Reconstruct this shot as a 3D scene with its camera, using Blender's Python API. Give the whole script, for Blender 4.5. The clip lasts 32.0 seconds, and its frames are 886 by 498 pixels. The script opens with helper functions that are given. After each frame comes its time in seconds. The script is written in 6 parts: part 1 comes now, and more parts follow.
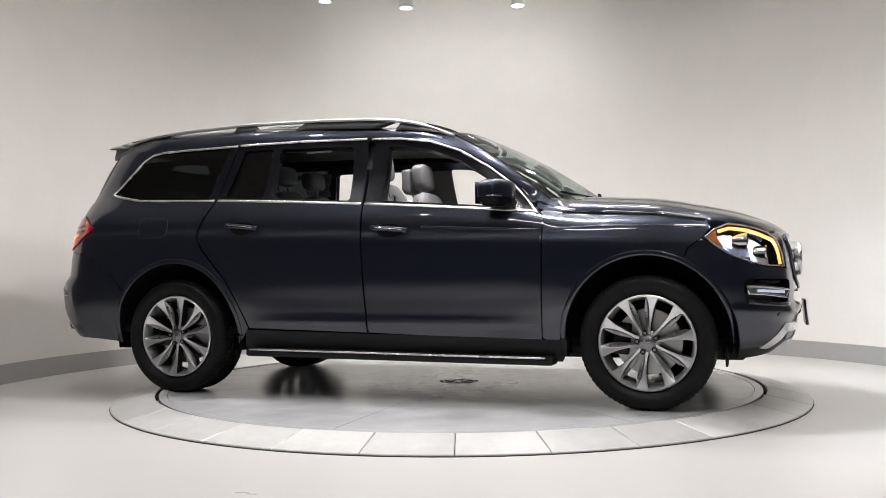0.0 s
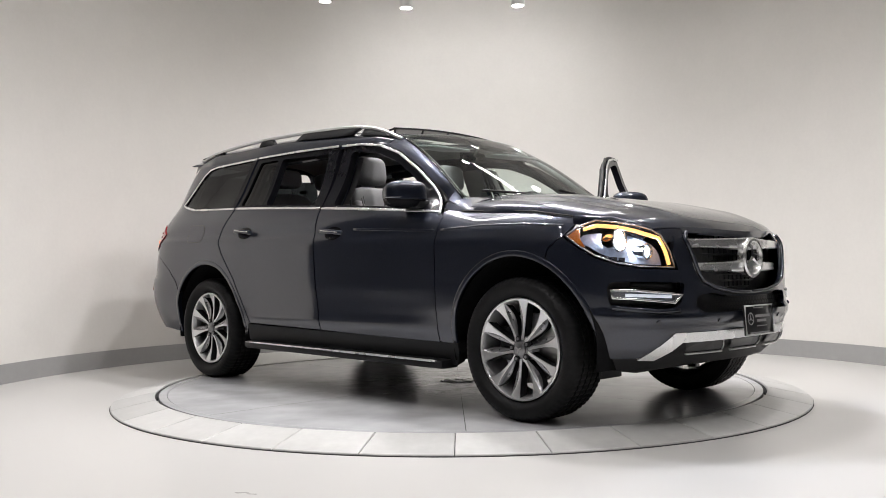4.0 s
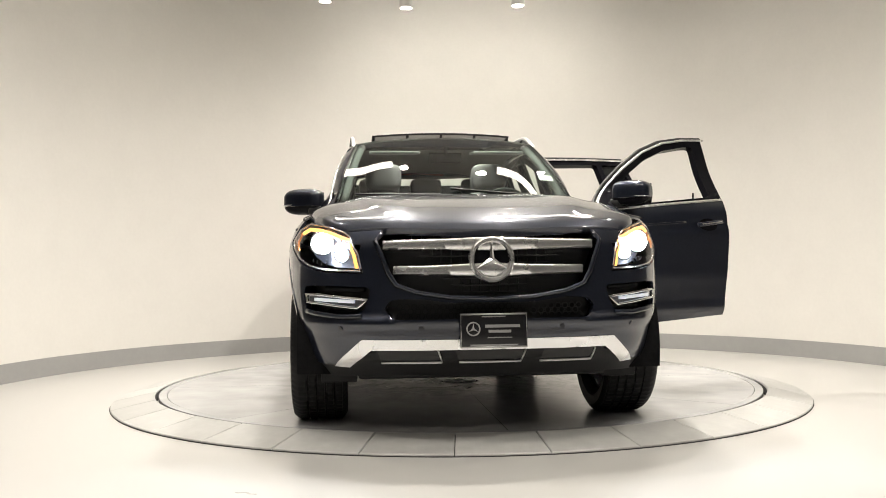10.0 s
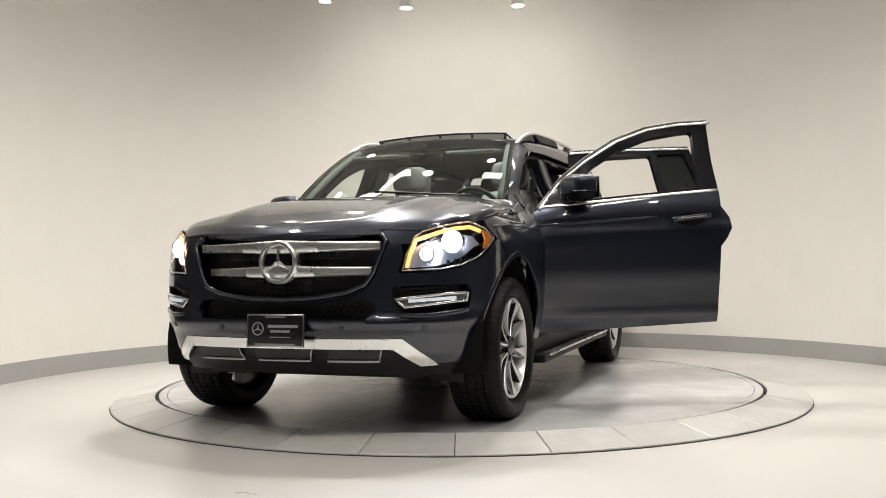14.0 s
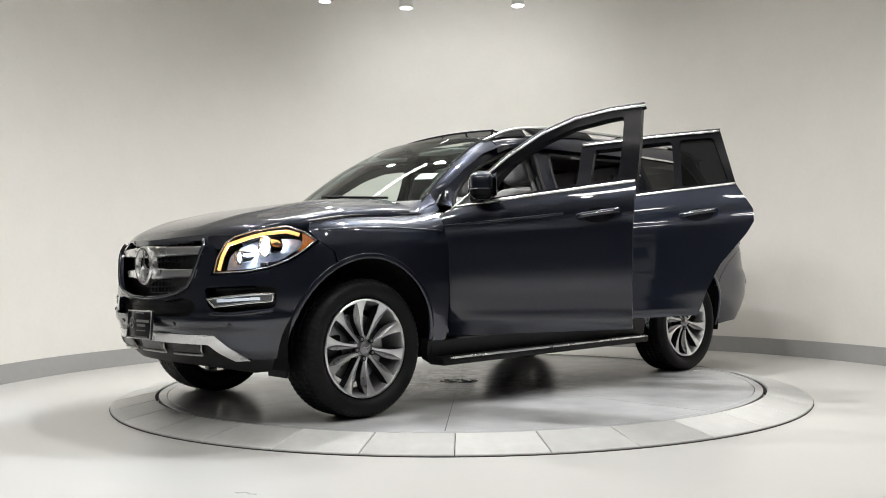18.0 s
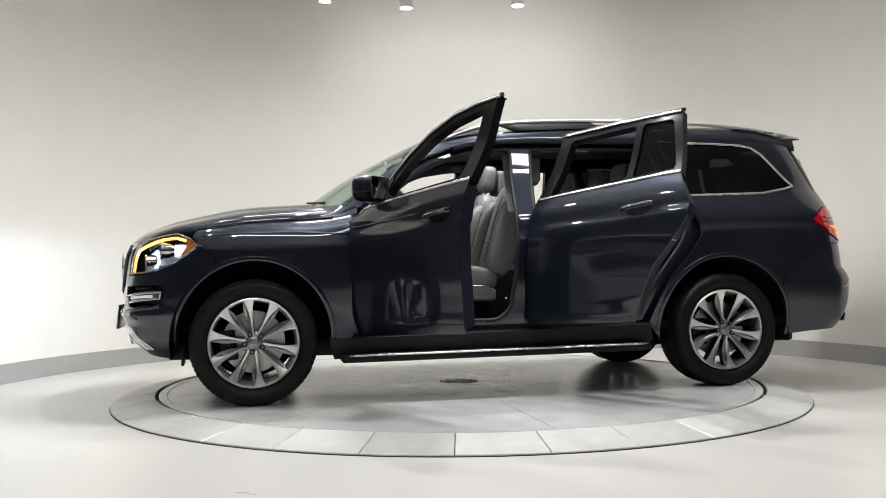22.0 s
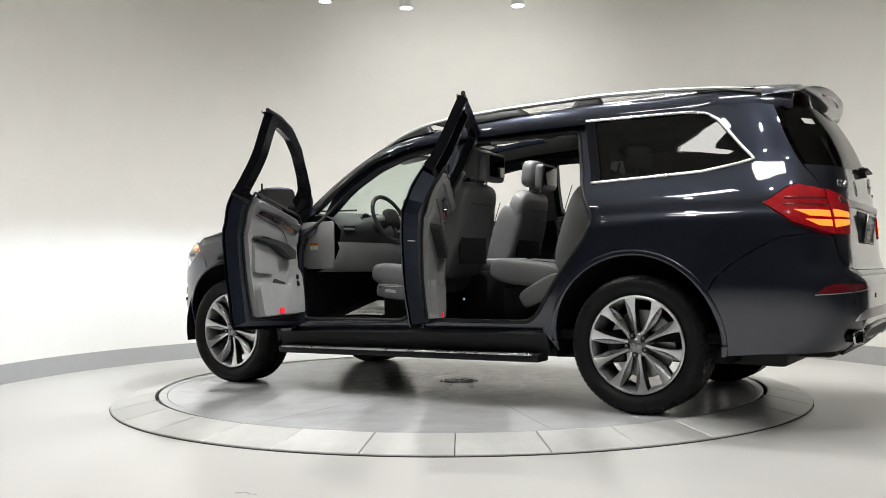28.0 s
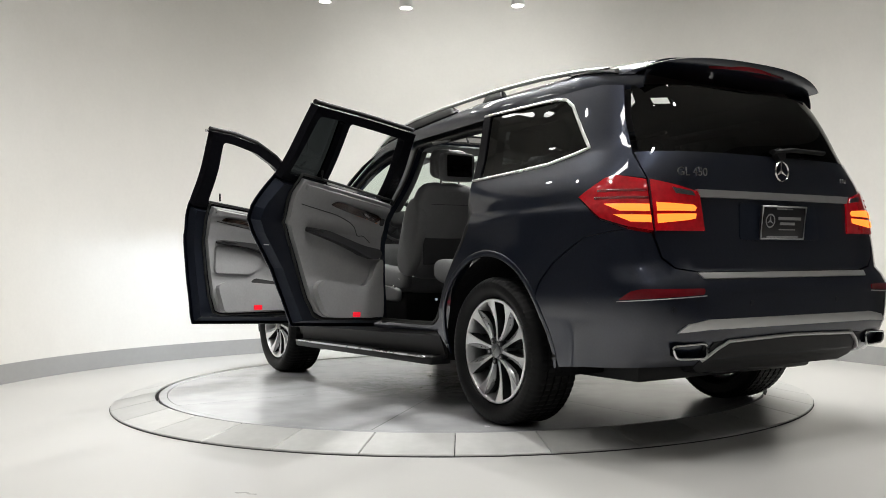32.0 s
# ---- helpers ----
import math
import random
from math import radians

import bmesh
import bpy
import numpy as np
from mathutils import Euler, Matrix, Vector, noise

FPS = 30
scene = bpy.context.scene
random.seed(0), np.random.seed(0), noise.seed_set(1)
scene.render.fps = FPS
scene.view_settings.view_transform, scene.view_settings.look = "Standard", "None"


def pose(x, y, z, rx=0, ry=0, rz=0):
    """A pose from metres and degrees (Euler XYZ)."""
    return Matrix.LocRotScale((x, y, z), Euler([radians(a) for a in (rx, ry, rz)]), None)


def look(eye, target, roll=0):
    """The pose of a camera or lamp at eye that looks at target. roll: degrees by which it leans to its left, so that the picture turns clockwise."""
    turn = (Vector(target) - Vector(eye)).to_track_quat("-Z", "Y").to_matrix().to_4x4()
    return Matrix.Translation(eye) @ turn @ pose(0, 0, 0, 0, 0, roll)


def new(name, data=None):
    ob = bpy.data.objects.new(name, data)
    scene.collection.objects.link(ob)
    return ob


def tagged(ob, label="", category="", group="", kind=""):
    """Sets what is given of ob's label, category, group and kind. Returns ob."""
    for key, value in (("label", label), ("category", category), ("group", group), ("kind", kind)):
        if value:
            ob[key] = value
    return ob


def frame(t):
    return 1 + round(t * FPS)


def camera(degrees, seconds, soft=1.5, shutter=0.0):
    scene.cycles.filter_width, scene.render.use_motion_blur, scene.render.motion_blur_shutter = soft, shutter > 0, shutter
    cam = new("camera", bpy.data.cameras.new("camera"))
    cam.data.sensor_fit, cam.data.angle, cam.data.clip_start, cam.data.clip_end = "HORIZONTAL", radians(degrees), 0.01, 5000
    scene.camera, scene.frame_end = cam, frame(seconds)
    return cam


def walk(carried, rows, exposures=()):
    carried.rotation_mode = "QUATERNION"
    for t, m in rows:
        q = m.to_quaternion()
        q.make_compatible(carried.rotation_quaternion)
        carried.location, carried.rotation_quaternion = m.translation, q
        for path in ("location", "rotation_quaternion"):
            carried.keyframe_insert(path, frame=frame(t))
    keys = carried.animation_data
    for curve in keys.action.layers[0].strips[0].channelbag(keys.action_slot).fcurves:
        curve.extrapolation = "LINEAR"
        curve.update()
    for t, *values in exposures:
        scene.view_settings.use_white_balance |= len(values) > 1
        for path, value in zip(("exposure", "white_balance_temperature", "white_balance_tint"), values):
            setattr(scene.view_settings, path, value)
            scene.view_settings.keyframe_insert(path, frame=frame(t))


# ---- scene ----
# The camera stands still on a tripod in front of the turntable niche.
cam = camera(52.96, 32.0, soft=0.9)
EYE = Vector((0.0, -6.375, 0.797))
YAW, PITCH = radians(0.93), radians(1.417)
AHEAD = Vector((-math.sin(YAW) * math.cos(PITCH), math.cos(YAW) * math.cos(PITCH), math.sin(PITCH)))
STAND = look(EYE, EYE + AHEAD, -0.707)
walk(cam, [(0, STAND), (32, STAND)], exposures=[
    (0, 0.07, 6520, 14), (5.5, 0.07, 6520, 14), (7.0, 0.10, 6700, 14), (8.5, 0.22, 7200, 13), (10, 0.28, 7250, 11),
    (12, 0.26, 7300, 11), (13.3, 0.16, 7300, 11), (14.6, 0.04, 6800, 10), (16.5, 0.04, 6560, 9), (32, 0.04, 6560, 9)])

# Turn of the platform with the car on it: seconds, heading in degrees.
TURN = [(0, -18.46), (2, -31.6), (3.5, -41.1), (5.5, -53.0), (7.5, -65.9), (9, -76.4), (10, -83.2), (11, -89.7), (12, -96.1),
        (13, -102.8), (14.5, -113.0), (16.5, -126.7), (18, -137.1), (19, -144.3), (21, -158.8), (23, -174.2), (25.5, -194.1),
        (27.5, -208.5), (30, -225.5), (32, -237.7)]
CAR_X, CAR_Y = -0.097, -0.111          # the car's middle, off the platform's axis
# ---- world and lamps ----
world = bpy.data.worlds.new("world")
scene.world = world
world.use_nodes = True
world.node_tree.nodes["Background"].inputs[0].default_value = (0.9, 0.92, 1.0, 1)
world.node_tree.nodes["Background"].inputs[1].default_value = 0.02

CEIL, LAMP_Z, LAMP_HIGH = 4.0, 3.357, 3.75
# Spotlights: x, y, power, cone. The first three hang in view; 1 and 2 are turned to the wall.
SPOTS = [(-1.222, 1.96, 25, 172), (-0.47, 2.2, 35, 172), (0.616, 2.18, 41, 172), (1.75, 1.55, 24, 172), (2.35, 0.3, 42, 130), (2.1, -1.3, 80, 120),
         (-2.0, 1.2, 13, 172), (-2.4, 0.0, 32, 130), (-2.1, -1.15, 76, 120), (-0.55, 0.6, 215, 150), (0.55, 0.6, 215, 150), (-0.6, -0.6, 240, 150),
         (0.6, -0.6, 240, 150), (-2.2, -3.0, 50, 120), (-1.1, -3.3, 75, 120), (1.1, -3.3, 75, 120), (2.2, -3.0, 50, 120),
         # The last two, unseen behind the camera, are added to brighten the car.
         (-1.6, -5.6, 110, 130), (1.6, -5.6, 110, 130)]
# Ceiling panels: x, y, power; two over the back of the platform, two towards the open side.
PANELS = [(-1.35, 0.9, 6), (1.35, 0.9, 6), (-0.6, -3.05, 10), (1.5, -2.5, 10)]


def lamp(kind, name, m, energy, **more):
    data = bpy.data.lights.new(name, kind)
    data.energy, data.color = energy, (0.990, 0.985, 0.975)
    for key, value in more.items():
        if key == "size":
            data.size = value
        elif key == "size_y":
            data.shape, data.size_y = "RECTANGLE", value
        elif key == "spot":
            data.spot_size, data.spot_blend = radians(value), 1.0
        elif key == "soft":
            data.shadow_soft_size = value
    ob = new(name, data)
    ob.matrix_world = m
    return ob


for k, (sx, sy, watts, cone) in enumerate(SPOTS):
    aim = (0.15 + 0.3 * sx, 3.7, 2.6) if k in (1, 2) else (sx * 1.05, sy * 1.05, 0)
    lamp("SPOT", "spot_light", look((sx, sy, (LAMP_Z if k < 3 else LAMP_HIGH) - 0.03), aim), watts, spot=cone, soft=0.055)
for sx, sy, watts in PANELS:
    lamp("AREA", "strip_light", look((sx, sy, CEIL - 0.06), (sx, sy + 0.001, 0)), watts, size=1.14, size_y=0.26)
# ---- materials ----
def material(name, colour, rough=0.5, metal=0.0, coat=0.0, vary=0.0, scale=20.0, bump=0.0, fine=0.0, emit=None, power=0.0, rvary=0.0, spec=0.5):
    """A principled surface with variation at two scales (cloudy and fine) and relief."""
    m = bpy.data.materials.new(name)
    m.use_nodes = True
    t = m.node_tree
    b = t.nodes["Principled BSDF"]
    b.inputs["Base Color"].default_value = (*colour, 1)
    b.inputs["Roughness"].default_value = rough
    b.inputs["Metallic"].default_value = metal
    b.inputs["Specular IOR Level"].default_value = spec
    b.inputs["Coat Weight"].default_value = coat
    b.inputs["Coat Roughness"].default_value = 0.03
    if vary or bump or rvary:
        co = t.nodes.new("ShaderNodeTexCoord")
        big = t.nodes.new("ShaderNodeTexNoise")
        big.inputs["Scale"].default_value, big.inputs["Detail"].default_value = scale * 0.12, 5
        sm = t.nodes.new("ShaderNodeTexNoise")
        sm.inputs["Scale"].default_value, sm.inputs["Detail"].default_value = scale, 6
        for n in (big, sm):
            t.links.new(co.outputs["Object"], n.inputs["Vector"])
        mix = t.nodes.new("ShaderNodeMix")
        mix.inputs[0].default_value = 0.45
        t.links.new(big.outputs["Fac"], mix.inputs[2])
        t.links.new(sm.outputs["Fac"], mix.inputs[3])
        if vary:
            ramp = t.nodes.new("ShaderNodeMapRange")
            ramp.inputs["From Min"].default_value, ramp.inputs["From Max"].default_value = 0.3, 0.7
            ramp.inputs["To Min"].default_value, ramp.inputs["To Max"].default_value = 1 - vary, 1 + vary
            t.links.new(mix.outputs[0], ramp.inputs["Value"])
            mul = t.nodes.new("ShaderNodeMix")
            mul.data_type, mul.blend_type = "RGBA", "MULTIPLY"
            mul.inputs[0].default_value = 1
            mul.inputs[6].default_value = (*colour, 1)
            t.links.new(ramp.outputs[0], mul.inputs[7])
            t.links.new(mul.outputs[2], b.inputs["Base Color"])
        if rvary:
            rr = t.nodes.new("ShaderNodeMapRange")
            rr.inputs["From Min"].default_value, rr.inputs["From Max"].default_value = 0.3, 0.7
            rr.inputs["To Min"].default_value, rr.inputs["To Max"].default_value = rough - rvary, rough + rvary
            t.links.new(mix.outputs[0], rr.inputs["Value"])
            t.links.new(rr.outputs[0], b.inputs["Roughness"])
        if bump:
            bp = t.nodes.new("ShaderNodeBump")
            bp.inputs["Strength"].default_value, bp.inputs["Distance"].default_value = bump, fine or 0.002
            t.links.new(sm.outputs["Fac"], bp.inputs["Height"])
            t.links.new(bp.outputs[0], b.inputs["Normal"])
    if emit:
        b.inputs["Emission Color"].default_value = (*emit, 1)
        b.inputs["Emission Strength"].default_value = power
    return m


def glass(name, colour, rough=0.0, head_on=0.04, edge=0.9):
    """A thin pane: clear or tinted, glossier towards grazing angles, alike from both sides."""
    m = bpy.data.materials.new(name)
    m.use_nodes = True
    t = m.node_tree
    t.nodes.remove(t.nodes["Principled BSDF"])
    tr, gl, mx = t.nodes.new("ShaderNodeBsdfTransparent"), t.nodes.new("ShaderNodeBsdfGlossy"), t.nodes.new("ShaderNodeMixShader")
    lw, pw, rg = t.nodes.new("ShaderNodeLayerWeight"), t.nodes.new("ShaderNodeMath"), t.nodes.new("ShaderNodeMapRange")
    lw.inputs["Blend"].default_value = 0.5
    pw.operation = "POWER"
    pw.inputs[1].default_value = 5.0
    rg.inputs["To Min"].default_value, rg.inputs["To Max"].default_value = head_on, edge
    tr.inputs[0].default_value = (*colour, 1)
    gl.inputs["Roughness"].default_value = rough
    t.links.new(lw.outputs["Facing"], pw.inputs[0])
    t.links.new(pw.outputs[0], rg.inputs["Value"])
    t.links.new(rg.outputs[0], mx.inputs[0])
    t.links.new(tr.outputs[0], mx.inputs[1])
    t.links.new(gl.outputs[0], mx.inputs[2])
    t.links.new(mx.outputs[0], t.nodes["Material Output"].inputs[0])
    return m


PAINT = material("blue_grey_metallic_paint", (0.0172, 0.0215, 0.0355), 0.33, 0.60, 1.0, 0.14, 900, spec=0.06)
PAINT.node_tree.nodes["Principled BSDF"].inputs["Coat IOR"].default_value = 1.68
PAINT_IN = material("blue_grey_inner_paint", (0.016, 0.019, 0.028), 0.40, 0.4, 0.7, 0.1, 60, spec=0.12)
CHROME = material("polished_chrome", (0.80, 0.80, 0.80), 0.08, 1.0, 0, 0.03, 8, rvary=0.02)
BRIGHT = material("bright_anodised_trim", (0.88, 0.88, 0.88), 0.27, 0.92, 0.2, 0.03, 8, rvary=0.03)
SATIN = material("satin_silver", (0.66, 0.66, 0.66), 0.36, 0.85, 0.2, 0.03, 6, rvary=0.02)
BLACK = material("black_plastic", (0.008, 0.008, 0.009), 0.5, 0, 0, 0.3, 300, 0.3, 0.0006, spec=0.3)
GLOSSBLACK = material("gloss_black_trim", (0.007, 0.007, 0.009), 0.2, 0, 0, 0.2, 40, spec=0.09)
DOORBOX = material("dark_door_edge", (0.016, 0.020, 0.031), 0.45, 0.3, 0.0, 0.2, 60, spec=0.12)
RUBBER = material("tyre_rubber", (0.011, 0.011, 0.0115), 0.50, 0, 0, 0.3, 90, 0.4, 0.001, rvary=0.1, spec=0.16)
SEAL = material("rubber_seal", (0.008, 0.008, 0.008), 0.6, 0, 0, 0.2, 80)
RIM = material("machined_wheel_face", (0.80, 0.80, 0.81), 0.33, 0.85, 0.3, 0.06, 60, rvary=0.04)
RIMLEAF = material("grey_wheel_facet", (0.30, 0.30, 0.31), 0.3, 0.85, 0.3, 0.08, 60, rvary=0.04)
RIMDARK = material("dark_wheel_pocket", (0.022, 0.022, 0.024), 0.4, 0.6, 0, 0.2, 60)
CLEAR = glass("clear_glass", (0.76, 0.86, 0.81), 0.0, 0.08)
TINT = glass("privacy_glass", (0.022, 0.026, 0.028), 0.0, 0.04, 0.8)
LENS = glass("lamp_lens", (0.93, 0.95, 0.97))
LEATHER = material("light_grey_leather", (0.300, 0.300, 0.304), 0.5, 0, 0, 0.08, 70, 0.35, 0.0015)
# Darker copy of the grey leather; the cabin's shade is in its colour.
SEATSHADED = material("shaded_grey_leather", (0.165, 0.165, 0.169), 0.52, 0, 0, 0.08, 70, 0.35, 0.0015)
LINER = material("grey_headliner", (0.135, 0.135, 0.135), 0.85, 0, 0, 0.05, 200, 0.2, 0.001)
CARPET = material("black_carpet", (0.011, 0.011, 0.012), 0.95, 0, 0, 0.4, 300, 0.6, 0.003, spec=0.1)
DASH = material("dark_dashboard", (0.022, 0.022, 0.024), 0.55, 0, 0, 0.2, 200, 0.35, 0.001)
WOOD = material("dark_walnut_trim", (0.030, 0.012, 0.006), 0.15, 0, 0.8, 0.5, 40)
WALL = material("warm_white_wall_paint", (0.74, 0.725, 0.69), 0.75, 0, 0, 0.025, 30, 0.15, 0.002)
BASE = material("grey_baseboard", (0.33, 0.33, 0.325), 0.5, 0, 0, 0.05, 20)
FLOOR = material("polished_cream_floor", (0.56, 0.553, 0.535), 0.30, 0, 0, 0.03, 6, 0.02, 0.001, rvary=0.03)
TILE = material("grey_stone_segment", (0.57, 0.57, 0.555), 0.34, 0, 0, 0.14, 16, 0.12, 0.001, rvary=0.06)
DISC = material("grey_platform_coating", (0.50, 0.505, 0.515), 0.22, 0, 0, 0.12, 5, 0.03, 0.001, rvary=0.06, spec=0.34)
GAP = material("dark_joint", (0.02, 0.02, 0.02), 0.8)
# Dark tone stands for an unlit room, for reflections in the paint.
DARKROOM = material("darkened_showroom_wall", (0.27, 0.27, 0.275), 0.8, 0, 0, 0.3, 3)
LAMPGLOW = material("lamp_glow", (1, 1, 1), 0.5, emit=(1.0, 0.96, 0.90), power=9)
LAMPBODY = material("white_lamp_housing", (0.7, 0.7, 0.68), 0.4)
PLATEINK = material("pale_plate_print", (0.30, 0.30, 0.30), 0.5)
AMBIENT = material("amber_ambient_light", (0.5, 0.15, 0.03), 0.4, emit=(1.0, 0.28, 0.05), power=0.06)
AMBER = material("amber_light_guide", (0.8, 0.4, 0.1), 0.3, emit=(1.0, 0.50, 0.15), power=1.5)
# A reflector, no lamp: the faint emission just brightens its orange.
ORANGE = material("orange_reflector", (0.50, 0.14, 0.015), 0.2, 0, 1.0, 0.4, 60, emit=(1.0, 0.3, 0.03), power=0.03)
REDLENS = material("red_lamp_lens", (0.32, 0.004, 0.010), 0.10, 0, 1.0, 0.6, 40, spec=0.4, emit=(1.0, 0.008, 0.02), power=0.085)
REDDARK = material("dark_red_reflector", (0.16, 0.006, 0.012), 0.15, 0, 1.0, 0.15, 200)
TAILGLOW = material("lit_tail_light", (0.6, 0.05, 0.02), 0.3, emit=(1.0, 0.24, 0.03), power=1.7)
REDGLOW = material("red_door_light", (0.6, 0.0, 0.0), 0.3, emit=(1.0, 0.02, 0.05), power=0.6)
BEAM = material("headlight_beam", (1, 1, 1), 0.3, emit=(0.80, 0.88, 1.0), power=7500)
DAYLED = material("white_daytime_led", (1, 1, 1), 0.3, emit=(0.60, 0.78, 1.0), power=0.30)
LAMPIN = material("silver_lamp_reflector", (0.55, 0.57, 0.62), 0.18, 1.0, 0, 0.1, 60)
MESHB = material("black_grille_mesh", (0.006, 0.006, 0.007), 0.35, 0, 0.2, 0.2, 100)
WHITE = material("white_paper", (0.75, 0.75, 0.73), 0.7, 0, 0, 0.04, 40)
INK = material("grey_ink", (0.12, 0.12, 0.13), 0.7)
MIRROR = material("mirror_glass", (0.85, 0.86, 0.87), 0.02, 1.0)
SCREEN = material("black_screen", (0.004, 0.004, 0.005), 0.12, 0, 0.5)
PLATE = material("black_plate_insert", (0.010, 0.010, 0.012), 0.3, 0, 0.3)
# The reflector's own emission stands in for lamp light falling on it.
LAMPLIT = material("self_glowing_lamp_reflector", (0.60, 0.63, 0.70), 0.42, 0.7, 0, 0.3, 60, emit=(0.45, 0.62, 1.0), power=0.10)
# Added glow in the second housing, for the flood off the lit reflector.
LOWGLOW = material("lit_inner_reflector_glass", (0.8, 0.85, 1.0), 0.15, 0, 1.0, emit=(0.62, 0.78, 1.0), power=3)
PROJECT = material("lit_projector_glass", (0.9, 0.92, 1.0), 0.1, 0, 1.0, emit=(0.72, 0.83, 1.0), power=40)


def vary_by_piece(m, low, high):
    """Each piece of a paving gets its own tone."""
    t = m.node_tree
    b = t.nodes["Principled BSDF"]
    info, rng, mul = t.nodes.new("ShaderNodeObjectInfo"), t.nodes.new("ShaderNodeMapRange"), t.nodes.new("ShaderNodeMix")
    rng.inputs["To Min"].default_value, rng.inputs["To Max"].default_value = low, high
    mul.data_type, mul.blend_type = "RGBA", "MULTIPLY"
    mul.inputs[0].default_value = 1
    t.links.new(info.outputs["Random"], rng.inputs["Value"])
    t.links.new(b.inputs["Base Color"].links[0].from_socket, mul.inputs[6])
    t.links.new(rng.outputs[0], mul.inputs[7])
    t.links.new(mul.outputs[2], b.inputs["Base Color"])


def hub_dirt_and_shade(m, reach, dark):
    """Scuffed hub dirt plus painted under-car shade, thinning out, broken up along the radius."""
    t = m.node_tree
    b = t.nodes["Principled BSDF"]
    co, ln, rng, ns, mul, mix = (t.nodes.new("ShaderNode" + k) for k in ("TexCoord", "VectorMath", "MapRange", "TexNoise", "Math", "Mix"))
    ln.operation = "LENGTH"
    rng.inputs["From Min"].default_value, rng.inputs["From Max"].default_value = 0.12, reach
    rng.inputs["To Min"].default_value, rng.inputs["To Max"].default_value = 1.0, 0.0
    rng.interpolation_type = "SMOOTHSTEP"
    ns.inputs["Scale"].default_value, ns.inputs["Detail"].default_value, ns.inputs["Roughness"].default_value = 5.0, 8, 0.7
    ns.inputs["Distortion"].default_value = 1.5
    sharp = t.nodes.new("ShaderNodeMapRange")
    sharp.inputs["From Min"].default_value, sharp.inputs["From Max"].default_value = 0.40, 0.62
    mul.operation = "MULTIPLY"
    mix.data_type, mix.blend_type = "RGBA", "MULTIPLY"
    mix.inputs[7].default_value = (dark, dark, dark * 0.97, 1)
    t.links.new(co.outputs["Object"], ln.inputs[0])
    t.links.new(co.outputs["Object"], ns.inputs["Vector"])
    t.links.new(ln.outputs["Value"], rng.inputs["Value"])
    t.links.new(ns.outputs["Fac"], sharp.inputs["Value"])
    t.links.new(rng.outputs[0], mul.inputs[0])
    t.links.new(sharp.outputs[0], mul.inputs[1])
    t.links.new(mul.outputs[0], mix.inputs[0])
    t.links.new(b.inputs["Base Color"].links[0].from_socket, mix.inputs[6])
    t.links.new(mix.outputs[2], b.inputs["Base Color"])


vary_by_piece(TILE, 0.86, 1.08)
vary_by_piece(DISC, 0.90, 1.06)
# Darkens the deck for hub scuffs and for the shade under the car.
hub_dirt_and_shade(DISC, 1.35, 0.30)
# ---- geometry helpers ----
from mathutils.geometry import delaunay_2d_cdt


def part(name, mesh, mat, parent=None, label=""):
    """One mesh object from a mesh or a bmesh, under a thing or a part."""
    if isinstance(mesh, bmesh.types.BMesh):
        data = bpy.data.meshes.new(name)
        mesh.to_mesh(data)
        mesh.free()
    else:
        data = mesh
    if mat and not data.materials:
        data.materials.append(mat)
    ob = new(name, data)
    ob.parent = parent
    return tagged(ob, label)


def smooth(ob, angle=40):
    ob.data.shade_smooth()
    ob.data.set_sharp_from_angle(angle=radians(angle))
    return ob


def curve(*knots):
    """A smooth function through (x, y) knots."""
    xs, ys = np.array(sorted(knots), float).T
    d = np.diff(ys) / np.diff(xs)
    s = np.r_[d[0], np.where(d[1:] * d[:-1] > 0, 2 * d[1:] * d[:-1] / (d[1:] + d[:-1] + 1e-12), 0), d[-1]]

    def f(x):
        x = np.clip(np.asarray(x, float), xs[0], xs[-1])
        i = np.clip(np.searchsorted(xs, x) - 1, 0, len(xs) - 2)
        h = xs[i + 1] - xs[i]
        t = (x - xs[i]) / h
        return ((1 + 2 * t) * (1 - t) ** 2 * ys[i] + t * (1 - t) ** 2 * h * s[i]
                + t * t * (3 - 2 * t) * ys[i + 1] + t * t * (t - 1) * h * s[i + 1])
    return f


def grid_mesh(name, rows, close_u=False, close_v=False):
    """A mesh from rows of 3D points, rows joined in order."""
    n, k = len(rows), len(rows[0])
    faces = []
    for i in range(n if close_u else n - 1):
        for j in range(k if close_v else k - 1):
            a, b = i % n, (i + 1) % n
            c, d = j % k, (j + 1) % k
            faces.append((a * k + c, a * k + d, b * k + d, b * k + c))
    me = bpy.data.meshes.new(name)
    me.from_pydata([tuple(p) for r in rows for p in r], [], faces)
    me.shade_smooth()
    return me


def mirror_mesh(me):
    """A copy of a mesh on the other side of the car."""
    m2 = me.copy()
    m2.transform(Matrix.Diagonal((1, -1, 1, 1)))
    m2.flip_normals()
    return m2


def box(bm, x0, x1, y0, y1, z0, z1, bev=0.0, seg=2):
    """A bevelled box added to a bmesh."""
    r = bmesh.ops.create_cube(bm, size=1)
    for v in r["verts"]:
        v.co = Vector(((x0 + x1) / 2 + v.co.x * (x1 - x0), (y0 + y1) / 2 + v.co.y * (y1 - y0), (z0 + z1) / 2 + v.co.z * (z1 - z0)))
    if bev:
        es = list({e for v in r["verts"] for e in v.link_edges})
        bmesh.ops.bevel(bm, geom=es, offset=bev, segments=seg, affect="EDGES", profile=0.5)


